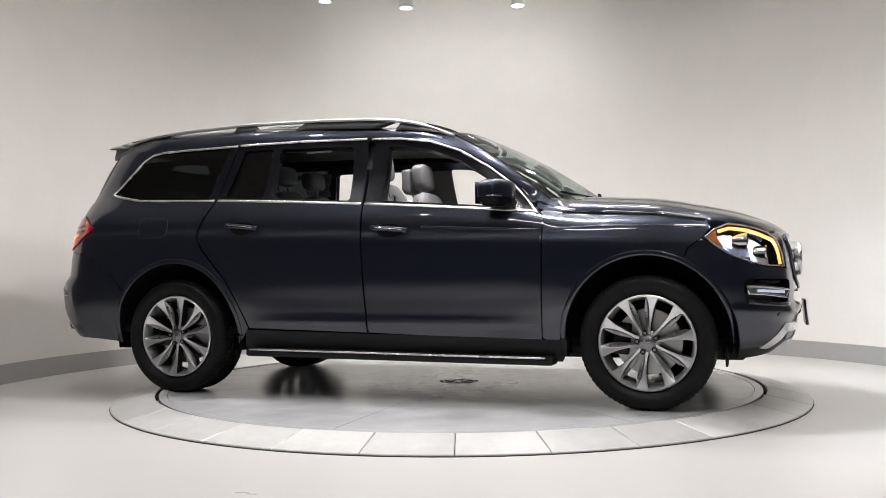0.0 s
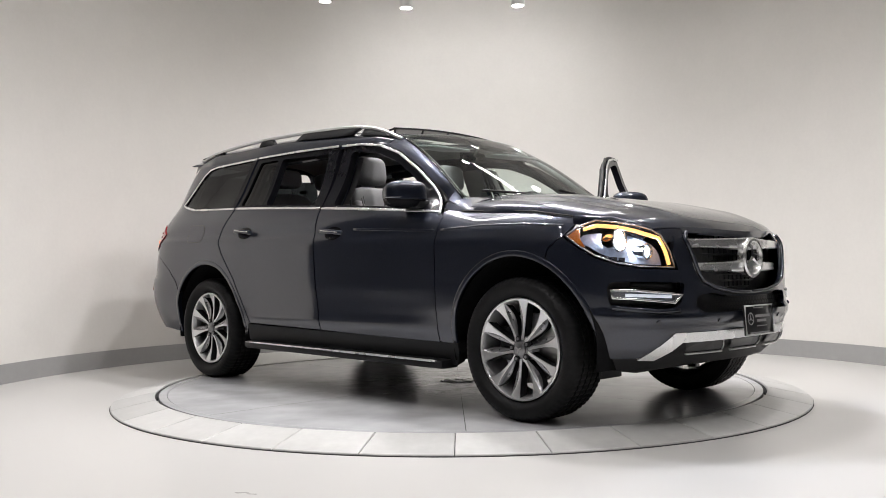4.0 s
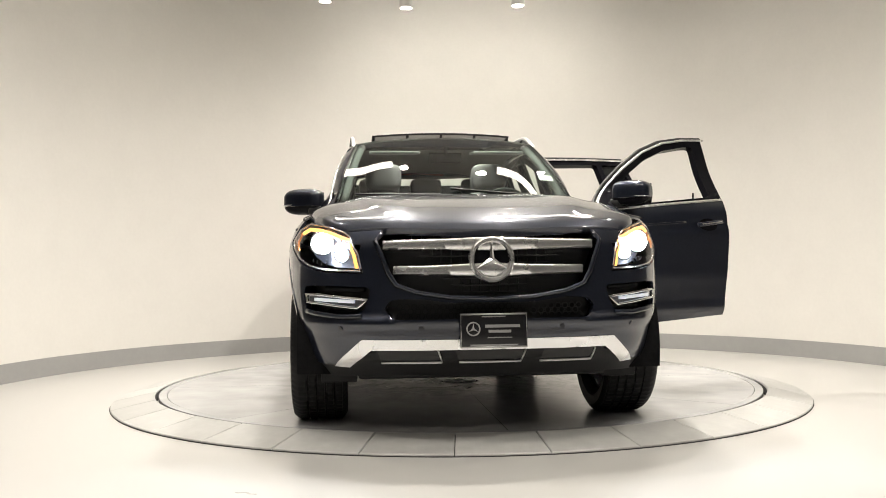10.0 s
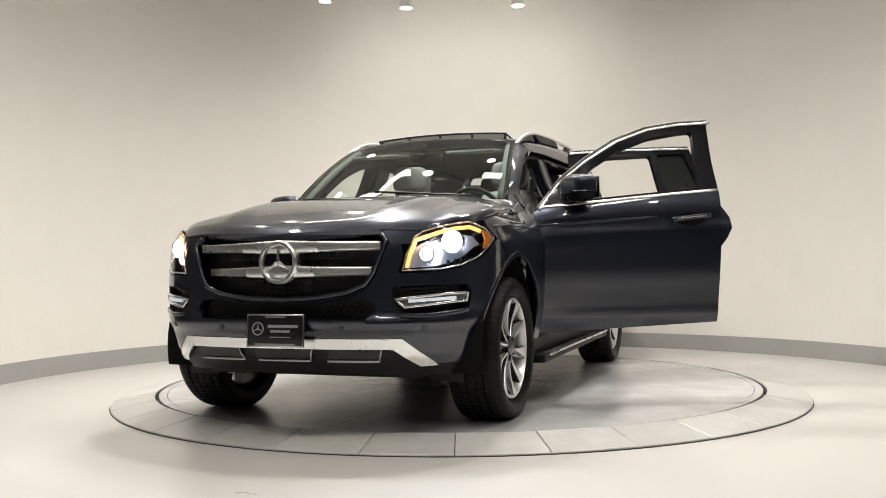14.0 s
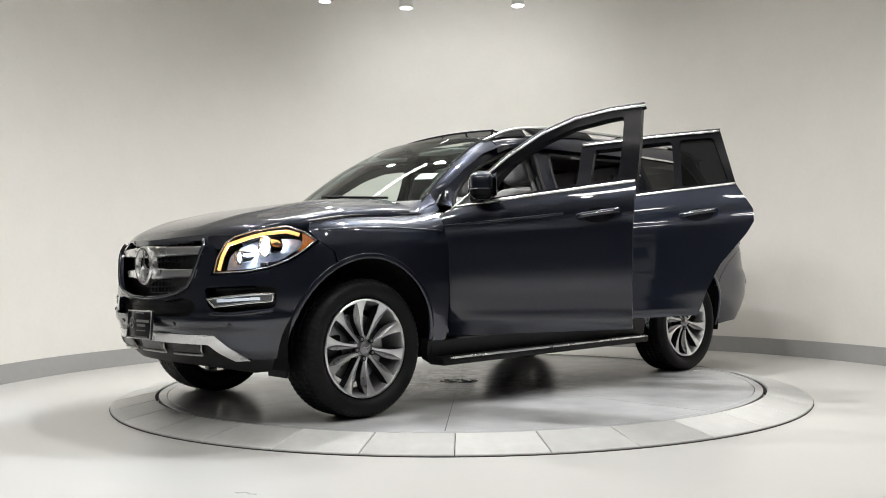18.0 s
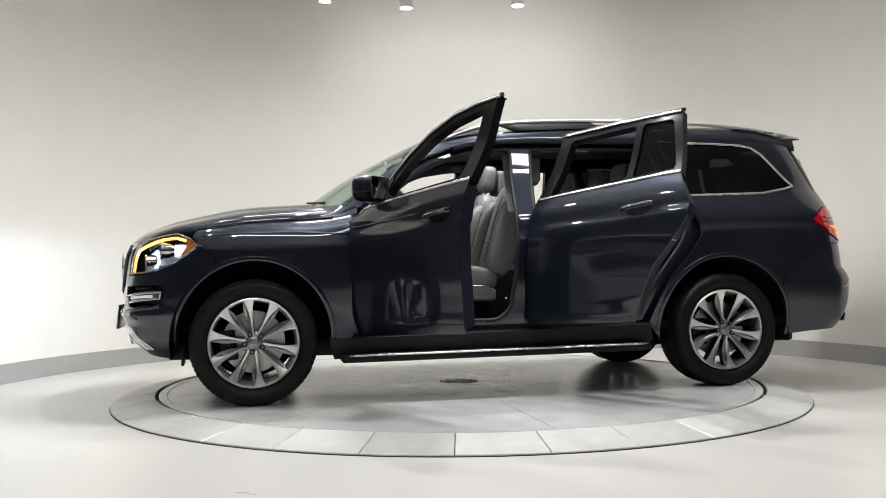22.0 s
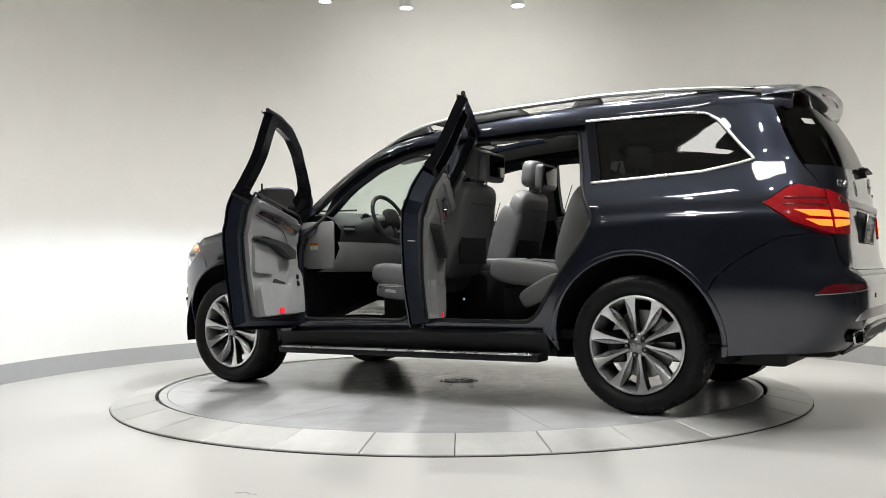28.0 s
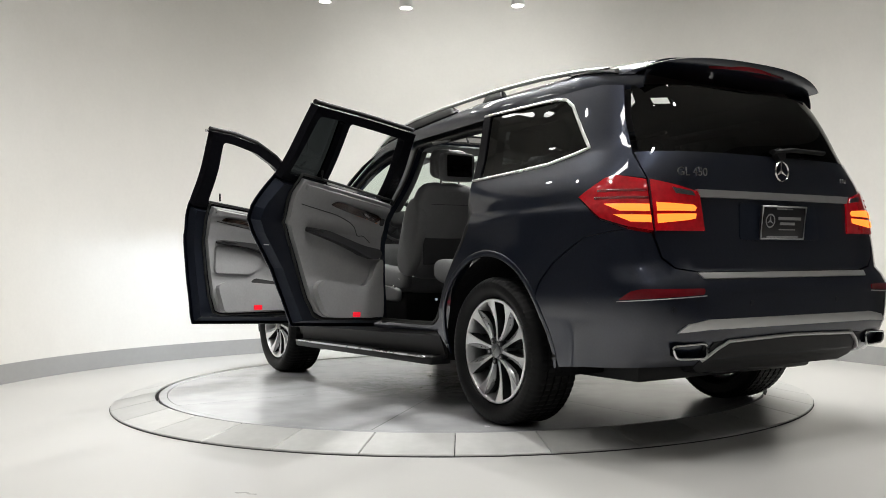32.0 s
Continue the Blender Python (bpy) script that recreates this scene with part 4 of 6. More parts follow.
def inner_door(sk, skin, s, front):
    """The grey trim on the inside of a door."""
    patch("inner_shell", inset(xz(*skin), 0.016), S, PAINT_IN, sk, off=IN, depth=0, step=0.06, side=s, flip=True)
    # trim board with rounded lower corners
    if front:
        board = [(0.82, 0.50), (0.83, 0.80), (0.82, 1.145)] + belt_pts(0.72, -0.06, 5, 0.030) + [(-0.055, 0.95), (-0.03, 0.60), (0.0, 0.51), (0.06, 0.475), (0.76, 0.465)]
    else:
        board = [(-0.225, 0.50), (-0.235, 0.80), (-0.245, 1.225)] + belt_pts(-0.25, -1.12, 5, 0.034) + [(-1.15, 1.22), (-1.14, 1.05), (-1.00, 0.80), (-0.91, 0.60), (-0.86, 0.525), (-0.78, 0.495), (-0.29, 0.468)]
    patch("trim_board", xz(*board), S, LEATHER, sk, off=IN + 0.03, depth=-0.03, step=0.05, side=s, flip=True, label="light grey leather-covered door trim")
    P, _ = on_shell(inset(xz(*board), -0.022), -IN - 0.004, s, closed=True)
    tube("door_seal", P, SEAL, sk, 0.008, 0.008, 6, closed=True)

    def lay(nm, pts, mat, off, thick, label="", rr=0.015):
        return patch(nm, rounded(xz(*pts), rr), S, mat, sk, off=IN + 0.03 + off, depth=-thick, step=0.05, side=s, flip=True, label=label)
    if front:
        lay("wood_strip", [(0.66, 1.098), (0.35, 1.155), (0.06, 1.172), (0.03, 1.140), (0.30, 1.100), (0.66, 1.045)], WOOD, 0.012, 0.012, "dark walnut strip")
        lay("ambient_strip", [(0.66, 1.045), (0.40, 1.086), (0.40, 1.081), (0.66, 1.040)], AMBIENT if s > 0 else WOOD, 0.012, 0.008, "glowing amber ambient strip" if s > 0 else "", 0.001)
        lay("pull_handle", [(0.44, 1.128), (0.26, 1.148), (0.26, 1.128), (0.42, 1.105)], CHROME, 0.022, 0.01, "chrome door release")
        lay("speaker_grille", rounded([(0.80, 1.10), (0.71, 1.10), (0.71, 1.03), (0.80, 1.03)], 0.03), DASH, 0.004, 0.004, "small dark speaker grille", 0.02)
        lay("armrest", [(0.66, 0.885), (0.52, 0.935), (0.30, 0.965), (0.02, 0.985), (0.0, 0.955), (0.28, 0.925), (0.45, 0.870), (0.62, 0.835)], DASH, 0.055, 0.055, "dark padded armrest", 0.03)
        lay("armrest_strip", [(0.14, 0.982), (0.015, 0.990), (0.015, 0.970), (0.14, 0.962)], CHROME, 0.060, 0.006, "chrome armrest end")
        lay("map_pocket", [(0.78, 0.475), (0.80, 0.74), (0.70, 0.80), (0.62, 0.76), (0.56, 0.655), (0.06, 0.685), (-0.02, 0.655), (0.02, 0.505), (0.08, 0.480)], LEATHER, 0.038, 0.038, "grey map pocket", 0.05)
        # Thin dark patch paints the shade inside the pocket's opening.
        lay("pocket_mouth_shade", [(0.54, 0.685), (0.34, 0.712), (0.30, 0.680), (0.53, 0.662)], GAP, 0.003, 0.003, "flat dark patch as the shade in the pocket opening", 0.02)
        lay("middle_panel", [(0.40, 0.855), (0.22, 0.905), (0.0, 0.935), (-0.02, 0.75), (0.28, 0.74), (0.36, 0.78)], LEATHER, 0.018, 0.018, "", 0.03)
        for k in (0, 1):
            lay("switch", [(0.66, 0.655 + 0.05 * k), (0.70, 0.655 + 0.05 * k), (0.70, 0.69 + 0.05 * k), (0.66, 0.69 + 0.05 * k)], SCREEN, 0.043, 0.006, "", 0.004)
        lay("courtesy_light", [(0.35, 0.505), (0.28, 0.505), (0.28, 0.532), (0.35, 0.532)], REDGLOW, 0.045, 0.01, "lit red courtesy light", 0.006)
        lay("upper_pad", [(0.80, 1.165), (0.70, 1.165), (-0.04, 1.232), (-0.04, 1.20), (0.35, 1.178), (0.74, 1.13)], LEATHER, 0.02, 0.02)
        cyl_part("lock_pin", BLACK, sk, tuple(S(ux(-0.02, 1.245), 1.245) * [1, s, 1] - np.array([0, s * 0.10, 0])), (0, 0, 1), 0.006, 0.05, 10)
    else:
        lay("wood_strip", [(-0.30, 1.150), (-0.36, 1.178), (-0.78, 1.222), (-0.83, 1.190), (-0.60, 1.152), (-0.36, 1.098)], WOOD, 0.012, 0.012, "dark walnut strip")
        lay("ambient_strip", [(-0.34, 1.100), (-0.56, 1.145), (-0.56, 1.141), (-0.34, 1.095)], AMBIENT if s > 0 else WOOD, 0.012, 0.008, "glowing amber ambient strip" if s > 0 else "", 0.001)
        lay("pull_handle", [(-0.38, 1.158), (-0.52, 1.182), (-0.50, 1.160), (-0.39, 1.132)], CHROME, 0.022, 0.01, "chrome door release")
        lay("speaker_grille", rounded([(-0.255, 1.155), (-0.30, 1.155), (-0.30, 1.08), (-0.255, 1.08)], 0.02), DASH, 0.004, 0.004, "small dark speaker grille", 0.015)
        lay("armrest", [(-0.285, 0.885), (-0.33, 0.915), (-0.48, 0.930), (-0.75, 0.985), (-0.98, 1.035), (-1.0, 0.99), (-0.72, 0.935), (-0.48, 0.868), (-0.34, 0.845)], DASH, 0.055, 0.055, "dark padded armrest", 0.03)
        lay("armrest_strip", [(-0.90, 1.015), (-0.985, 1.036), (-0.985, 1.010), (-0.90, 0.990)], CHROME, 0.060, 0.006, "chrome armrest end")
        lay("map_pocket", [(-0.24, 0.475), (-0.25, 0.86), (-0.33, 0.83), (-0.37, 0.72), (-0.45, 0.665), (-0.86, 0.705), (-0.91, 0.66), (-0.84, 0.52), (-0.76, 0.497)], LEATHER, 0.036, 0.036, "grey map pocket", 0.05)
        lay("courtesy_light", [(-0.50, 0.502), (-0.57, 0.502), (-0.57, 0.528), (-0.50, 0.528)], REDGLOW, 0.042, 0.01, "lit red courtesy light", 0.006)
        lay("upper_pad", [(-0.27, 1.24), (-1.10, 1.285), (-1.10, 1.255), (-0.27, 1.205)], LEATHER, 0.02, 0.02)
        cyl_part("lock_pin", BLACK, sk, tuple(S(ux(-0.98, 1.30), 1.30) * [1, s, 1] - np.array([0, s * 0.10, 0])), (0, 0, 1), 0.006, 0.05, 10)
    # latch on the shut face
    line = curve((0.0, 1.125), (0.25, 1.075), (0.5, 1.035), (0.66, 0.99)) if front else curve((-1.08, 1.165), (-0.8, 1.125), (-0.55, 1.06), (-0.36, 0.955))
    ends = (0.0, 0.66) if front else (-1.08, -0.36)
    P, N = on_shell(xz(*[(x, float(line(x))) for x in np.linspace(*ends, 16)]), -IN - 0.0315, s)
    tube("stitched_seam", P, DASH, sk, 0.0025, 0.002, 6, normals=N)
    lx, lz = (-0.105, 0.93) if front else (-1.22, 0.93)
    q = S(ux(lx, lz), lz) * [1, s, 1]
    box_part("door_latch", SATIN, sk, q[0] - 0.012, q[0] + 0.02, *sorted((q[1] - s * 0.075, q[1] - s * 0.03)), lz - 0.04, lz + 0.04, 0.006)


def mirror(sk, s):
    """Door mirror: painted upper shell, black lower bowl and foot, glass facing back."""
    at = pose(0.682, s * 0.938, 1.248, 0, 0, 24 * s)

    def shell_piece(name, mat, low, label):
        bm = bmesh.new()
        bmesh.ops.create_uvsphere(bm, u_segments=40, v_segments=28, radius=1)
        for v in bm.verts:
            q = [math.copysign(abs(k) ** 0.55, k) for k in v.co]
            z = max(q[2], -0.36) if not low else min(q[2], -0.40)
            taper = 1 - 0.13 * max(0, q[1] * s) ** 2
            v.co = Vector((q[0] * (0.088 if q[0] > 0 else 0.050) * (0.97 if low else 1), q[1] * 0.128 * (0.985 if low else 1), z * 0.083 * taper))
        bm.transform(at)
        return smooth(part(name, bm, mat, sk, label), 50)
    shell_piece("mirror", PAINT, False, "painted door mirror")
    shell_piece("mirror_bowl", GLOSSBLACK, True, "black lower mirror bowl")
    bm = bmesh.new()
    box(bm, -0.0545, -0.0495, -0.106, 0.106, -0.062, 0.064)
    bm.transform(at @ pose(-0.004, 0, 0, 0, 0, 5 * s))
    part("mirror_glass", bm, MIRROR, sk)
    box_part("mirror_foot", BLACK, sk, 0.665, 0.79, *sorted((s * 0.80, s * 0.915)), 1.160, 1.215, 0.02)
    tube("turn_lamp", [tuple(at @ Vector((0.088 * math.cos(a) ** 0.55, s * 0.128 * math.sin(a) ** 0.55, -0.022))) for a in np.linspace(0.15, 1.3, 12)], LAMPIN, sk, 0.005, 0.003, 6)
    patch("mirror_sail", xz((0.905, 1.142), (0.76, 1.295), (0.70, 1.335), (0.69, 1.165)), S, GLOSSBLACK, sk, off=-0.003, depth=0.01, step=0.05, side=s)


for s in (1, -1):
    fd = door("front_door", FRONT_SKIN, FRONT_FRAME, [FRONT_WIN], s)
    rd = door("rear_door", REAR_SKIN, REAR_FRAME, [REAR_WIN, REAR_FIX], s, REAR_FIX)
    inner_door(fd, FRONT_SKIN, s, True)
    inner_door(rd, REAR_SKIN, s, False)
    mirror(fd, s)
    handle(0.02, 1.052, s, fd)
    handle(-1.015, 1.092, s, rd)
    trim("belt_trim", xz(*belt_pts(0.915, -0.172, 8, 0.006)), BRIGHT, fd, 0.010, 0.004, 0.003, s, "chrome belt strip")
    trim("top_trim", xz(*[(x - 0.004, z - 0.006) for x, z in DOOR_TOP]), BRIGHT, fd, 0.009, 0.005, 0.003, s, "chrome window strip")
    trim("belt_trim", xz(*belt_pts(-0.196, -1.245, 8, 0.006)), BRIGHT, rd, 0.010, 0.004, 0.003, s, "chrome belt strip")
    trim("top_trim", xz((-0.24, 1.655), (-0.7, 1.663), (-1.16, 1.659)), BRIGHT, rd, 0.009, 0.005, 0.003, s, "chrome window strip")
    for dr, line in ((fd, [(x + 0.006, z + 0.012) for x, z in DOOR_TOP]), (rd, [(-0.235, 1.676), (-0.7, 1.683), (-1.165, 1.679)])):
        P, N = on_shell(xz(*line), -0.020, s)
        tube("frame_seal", P, SEAL, dr, 0.013, 0.012, 8, normals=N, label="black rubber frame seal")
    trim("body_crease", xz((0.94, 1.028), (0.6, 1.044), (0.22, 1.064)), PAINT, fd, 0.007, 0.0022, 0.0, s)
    if s > 0:
        fd.matrix_basis, rd.matrix_basis = OPEN_F, OPEN_R
    trim("quarter_window_trim", xz((-1.18, 1.657), *QW[1:-1], (-1.27, 1.280)), BRIGHT, car, 0.009, 0.005, 0.003, s, "chrome window surround")
    patch("pillar_cover_strip", xz((-1.178, 1.648), (-1.238, 1.648), (-1.325, 1.288), (-1.268, 1.288)), S, GLOSSBLACK, car, off=-0.003, depth=0.006, step=0.06, side=s)
    # body frame behind the doors
    FRAME = [(1.0, 0.36), (1.02, 1.12), (0.95, 1.14)] + [(x + 0.012, z + 0.012) for x, z in DOOR_TOP[1:]] + [(-1.18, 1.678), (-1.28, 1.30), (-1.38, 1.10), (-1.37, 0.98), (-1.12, 0.70), (-1.0, 0.36)]
    AP_F = [(0.86, 0.47), (0.885, 0.80), (0.87, 1.10), (0.70, 1.295), (0.56, 1.40), (0.38, 1.510), (0.18, 1.585), (0.0, 1.615), (-0.135, 1.622), (-0.115, 1.22), (-0.095, 0.80), (-0.055, 0.55), (0.04, 0.475)]
    AP_R = [(-0.20, 0.49), (-0.222, 0.80), (-0.238, 1.22), (-0.275, 1.628), (-1.12, 1.630), (-1.20, 1.27), (-1.28, 1.08), (-1.245, 0.98), (-1.06, 0.74), (-0.93, 0.53), (-0.87, 0.49)]
    patch("door_aperture_frame", xz(*FRAME), S, PAINT_IN if s < 0 else PAINT, car, off=0.05, depth=0.05, step=0.05, side=s, holes=[rounded(xz(*AP_F), 0.04), rounded(xz(*AP_R), 0.04)], back=True)
    for ap in (AP_F, AP_R):
        P, N = on_shell(rounded(xz(*ap), 0.04), -0.055, s, closed=True)
        tube("aperture_seal", P, SEAL, car, 0.013, 0.013, 8, closed=True)
    tube("sill_plate", [(x, s * 0.875, 0.474) for x in (0.12, 0.75)], SATIN, car, 0.03, 0.003, 6, label="brushed sill plate")
# ---- lamps, grille and bright trim ----
def mirrored(poly):
    return [(-3.0 - u, z) for u, z in poly]


for s in (1, -1):
    head = patch("headlight", HEAD, S, MESHB, car, off=0.115, depth=-0.10, step=0.05, side=s, label="lit headlight with amber light guide")
    patch("lens", HEAD, S, LENS, head, off=0.002, depth=0, step=0.04, side=s, label="clear headlight lens")
    low = inset(HEAD, 0.022)
    patch("reflector", low, S, LAMPLIT, head, off=0.085, depth=0.02, step=0.05, side=s)
    guide = [xz((1.93, 1.0))[0], xz((1.985, 1.022))[0], xz((2.07, 1.012))[0], xz((2.14, 0.99))[0]] + yz((0.66, 0.955), (0.642, 0.88), (0.628, 0.815))
    P, N = on_shell(guide, -0.02, s)
    tube("light_guide", P, AMBER, head, 0.010, 0.009, 8, normals=N, label="glowing amber light guide")
    patch("side_reflector", xz((1.862, 0.968), (1.90, 1.0), (1.915, 1.004), (1.925, 0.955), (1.955, 0.905), (1.925, 0.915)), S, ORANGE, head, off=0.012, depth=0.01, step=0.04, side=s, label="orange side reflector")
    for cx, cy, cz, r, lit in ((2.04, 0.785, 0.938, 0.050, True), (2.135, 0.69, 0.880, 0.034, False)):
        rows = [[(x, rr * math.cos(a), rr * math.sin(a)) for x, rr in ((-0.05, r * 0.85), (-0.02, r), (0.030, r * 1.02), (0.036, r * 1.12), (0.028, r * 1.2))] for a in np.linspace(0, 2 * math.pi, 36, endpoint=False)]
        me = grid_mesh("projector_housing", rows, close_u=True)
        me.transform(Matrix.Translation((cx, s * cy, cz)))
        me.shade_smooth()
        part("projector_housing", me, CHROME, head)
        rows = [[(0.034 * math.cos(b), r * 0.98 * math.sin(b) * math.cos(a), r * 0.98 * math.sin(b) * math.sin(a)) for b in np.linspace(0.02, math.pi / 2, 8)] for a in np.linspace(0, 2 * math.pi, 36, endpoint=False)]
        me = grid_mesh("projector_glass", rows, close_u=True)
        me.transform(Matrix.Translation((cx - 0.012, s * cy, cz)))
        me.shade_smooth()
        part("projector_glass", me, PROJECT if lit else LOWGLOW, head, "glowing white projector glass" if lit else "added blue-white glow for the lit inner reflector")
        if lit:
            # low beam: a slim source under a shade that cuts the light off at lamp height
            bm = bmesh.new()
            bm.faces.new([bm.verts.new(p) for p in ((cx + 0.024, s * cy - 0.035 * s, cz - 0.008), (cx + 0.024, s * cy + 0.035 * s, cz - 0.008), (cx + 0.0245, s * cy + 0.035 * s, cz), (cx + 0.0245, s * cy - 0.035 * s, cz))][::s])
            part("beam", bm, BEAM, head, "glowing white headlight beam")
            box_part("beam_shade", CHROME, head, cx + 0.02, cx + 0.066, *sorted((s * cy - 0.045, s * cy + 0.045)), cz + 0.002, cz + 0.003, 0)
    for k in range(4):
        z = 0.852 - 0.004 * k
        q = S(ux(2.04 + 0.03 * k, z), z)
        box_part("lamp_fin", LAMPIN, head, q[0] - 0.085, q[0] - 0.045, *sorted((s * (q[1] - 0.05), s * (q[1] - 0.044))), z - 0.014, z + 0.012, 0.002)
    P, N = on_shell(inset(HEAD, 0.006), -0.006, s, closed=True)
    tube("lens_rim", P, CHROME, head, 0.004, 0.004, 6, closed=True, normals=N)
    patch("headlight_corner", yz((0.50, 1.0), (0.55, 1.0), (0.665, 0.992), (0.640, 0.93), (0.60, 0.93), (0.515, 0.955)), S, PAINT, car, off=0.014, depth=0.01, step=0.04, side=s)
    # fog lamp bay
    bay = patch("fog_lamp_bay", inset(fog_l, -0.01), S, MESHB, car, off=0.06, depth=-0.045, step=0.04, side=s, label="black bay with white LED strip")
    bar = yz((0.575, 0.668)) + yz((0.80, 0.692)) + xz((2.068, 0.694), (2.075, 0.655)) + yz((0.80, 0.650), (0.62, 0.628))
    patch("led_surround", bar, S, LAMPIN, bay, off=0.006, depth=0.03, step=0.03, side=s, label="silver LED surround")
    P, N = on_shell(bar, 0.0, s, closed=True)
    tube("led_rim", P, CHROME, bay, 0.007, 0.007, 8, closed=True, normals=N, label="chrome LED rim")
    lip = yz((0.60, 0.592), (0.70, 0.588), (0.80, 0.600)) + xz((2.07, 0.612))
    P, N = on_shell(lip, 0.004, s)
    tube("bay_lip", P, PAINT, bay, 0.012, 0.008, 8, normals=N)
    for k in range(5):
        y0 = 0.635 + k * 0.038
        zc = 0.658 + 0.06 * (y0 - 0.63)
        led = yz((y0, zc + 0.008), (y0 + 0.036, zc + 0.009), (y0 + 0.036, zc - 0.006), (y0, zc - 0.007))
        patch("led", led, S, DAYLED, bay, off=-0.001, depth=0.004, step=0.03, side=s, label="lit white LED")
    for z in (0.715, 0.605):
        P, N = on_shell(yz((0.60, z), (0.80, z + 0.006)), -0.045, s)
        tube("bay_slat", P, BLACK, bay, 0.012, 0.008, 6, normals=N)

# radiator grille: dark core, two bright slats, round badge
core = patch("grille", mirror_poly(GRILLE[1:-1], -1.5), S2, MESHB, car, off=0.07, depth=-0.05, step=0.05, label="black radiator grille with two satin silver slats")
for z0, half in ((0.921, 0.50), (0.801, 0.452)):
    rows = []
    for y in np.linspace(-half, half, 41):
        c = abs(y) / half
        x = 2.352 - 0.075 * c ** 2.2 + 0.012 * (1 - c)
        h = 0.021 + 0.012 * (1 - c) ** 2
        rows.append([(x - 0.05, y, z0 + h * 1.05), (x - 0.006, y, z0 + h), (x, y, z0 + h * 0.72), (x - 0.004, y, z0), (x, y, z0 - h * 0.72), (x - 0.008, y, z0 - h), (x - 0.05, y, z0 - h * 1.05)])
    smooth(part("grille_slat", grid_mesh("grille_slat", rows), BRIGHT, core, "bright silver slat"), 60)
for k in range(9):
    z = 0.695 + k * 0.034
    if min(abs(z - 0.921), abs(z - 0.801)) > 0.028:
        half = float(np.interp(z, [0.68, 0.74, 0.8, 0.95, 0.98], [0.25, 0.42, 0.45, 0.50, 0.48]))
        tube("grille_bar", [(2.285 - 0.07 * abs(y / half) ** 2.2, y, z) for y in np.linspace(-half, half, 15)], MESHB, core, 0.006, 0.006, 6)
for k in range(21):
    y = (k - 10) * 0.045
    tube("grille_upright", [(2.280 - 0.07 * abs(y / 0.5) ** 2.2, y, z) for z in (0.70 + 0.06 * (abs(y) > 0.3), 0.975)], MESHB, core, 0.004, 0.004, 4)
P, N = on_shell(GRILLE[2:], 0.004, 1)
Pr = [(p[0], -p[1], p[2]) for p in P]
tube("grille_edge", P + Pr[::-1], PAINT, core, 0.010, 0.010, 8)
STAR = (2.368, 0, 0.848)
lathe("badge_ring", [(0.080, -0.02), (0.082, 0.004), (0.088, 0.012), (0.099, 0.012), (0.106, 0.003), (0.107, -0.03)], BRIGHT, core, 48).matrix_basis = pose(*STAR, 0, 0, -90)
lathe("badge_back", [(0.0, -0.012), (0.09, -0.014)], GLOSSBLACK, core, 32).matrix_basis = pose(*STAR, 0, 0, -90)


def ray_mesh(r, w, t, name="badge_ray"):
    bm = bmesh.new()
    a, b, c, d, e, f = (bm.verts.new(p) for p in ((0, 0, 0), (-w, 0, w * 0.6), (0, 0, r), (w, 0, w * 0.6), (0, t, 0.0), (0, t * 0.4, r)))
    for q in ((b, e, f, c), (e, d, c, f)):
        bm.faces.new(q)
    bm.faces.new((a, e, b)), bm.faces.new((a, d, e))
    bmesh.ops.recalc_face_normals(bm, faces=bm.faces)
    return bm


for k in range(3):
    bm = ray_mesh(0.086, 0.0115, 0.010)
    bm.transform(pose(*STAR, 0, 0, -90) @ pose(0, 0, 0, 0, 120 * k, 0))
    part("badge_ray", bm, CHROME, core)

# lower intake, silver under-guard, black skirt
intake = patch("lower_intake", mirror_poly(LOWER[1:-1], -1.5), S2, MESHB, car, off=0.055, depth=-0.045, step=0.05, label="black honeycomb lower air intake")
for r in range(4):
    for k in range(26):
        y = (k - 12.5 + 0.5 * (r % 2)) * 0.034
        z = 0.588 + r * 0.021
        if abs(y) < 0.43 and (r < 3 or abs(y) < 0.2):
            x = float(S(uy(abs(y), z), z)[0]) - 0.038
            bm = bmesh.new()
            bmesh.ops.create_circle(bm, segments=6, radius=0.0165)
            inner = bmesh.ops.extrude_edge_only(bm, edges=list(bm.edges))
            for v in inner["geom"]:
                if isinstance(v, bmesh.types.BMVert):
                    v.co *= 0.72
            bm.transform(Matrix.Translation((x, y, z)) @ pose(0, 0, 0, 0, 90, 0))
            part("honeycomb_cell", bm, BLACK, intake)
skid_half = yz((0.60, 0.481), (0.665, 0.42), (0.725, 0.352), (0.655, 0.348), (0.60, 0.395), (0.555, 0.432))
skirt = yz((0.50, 0.44), (0.60, 0.40), (0.70, 0.355)) + xz((2.06, 0.362), (2.0, 0.362), (1.985, 0.31)) + yz((0.76, 0.285), (0.45, 0.295))
under = patch("front_under_guard", mirror_poly(skid_half, -1.5), S2, BRIGHT, car, off=-0.006, depth=0.03, step=0.04, label="bright silver bumper under-guard")
apron = patch("front_apron", mirror_poly(skirt, -1.5), S2, BLACK, car, off=0.012, depth=0.06, step=0.05, label="black lower front apron")
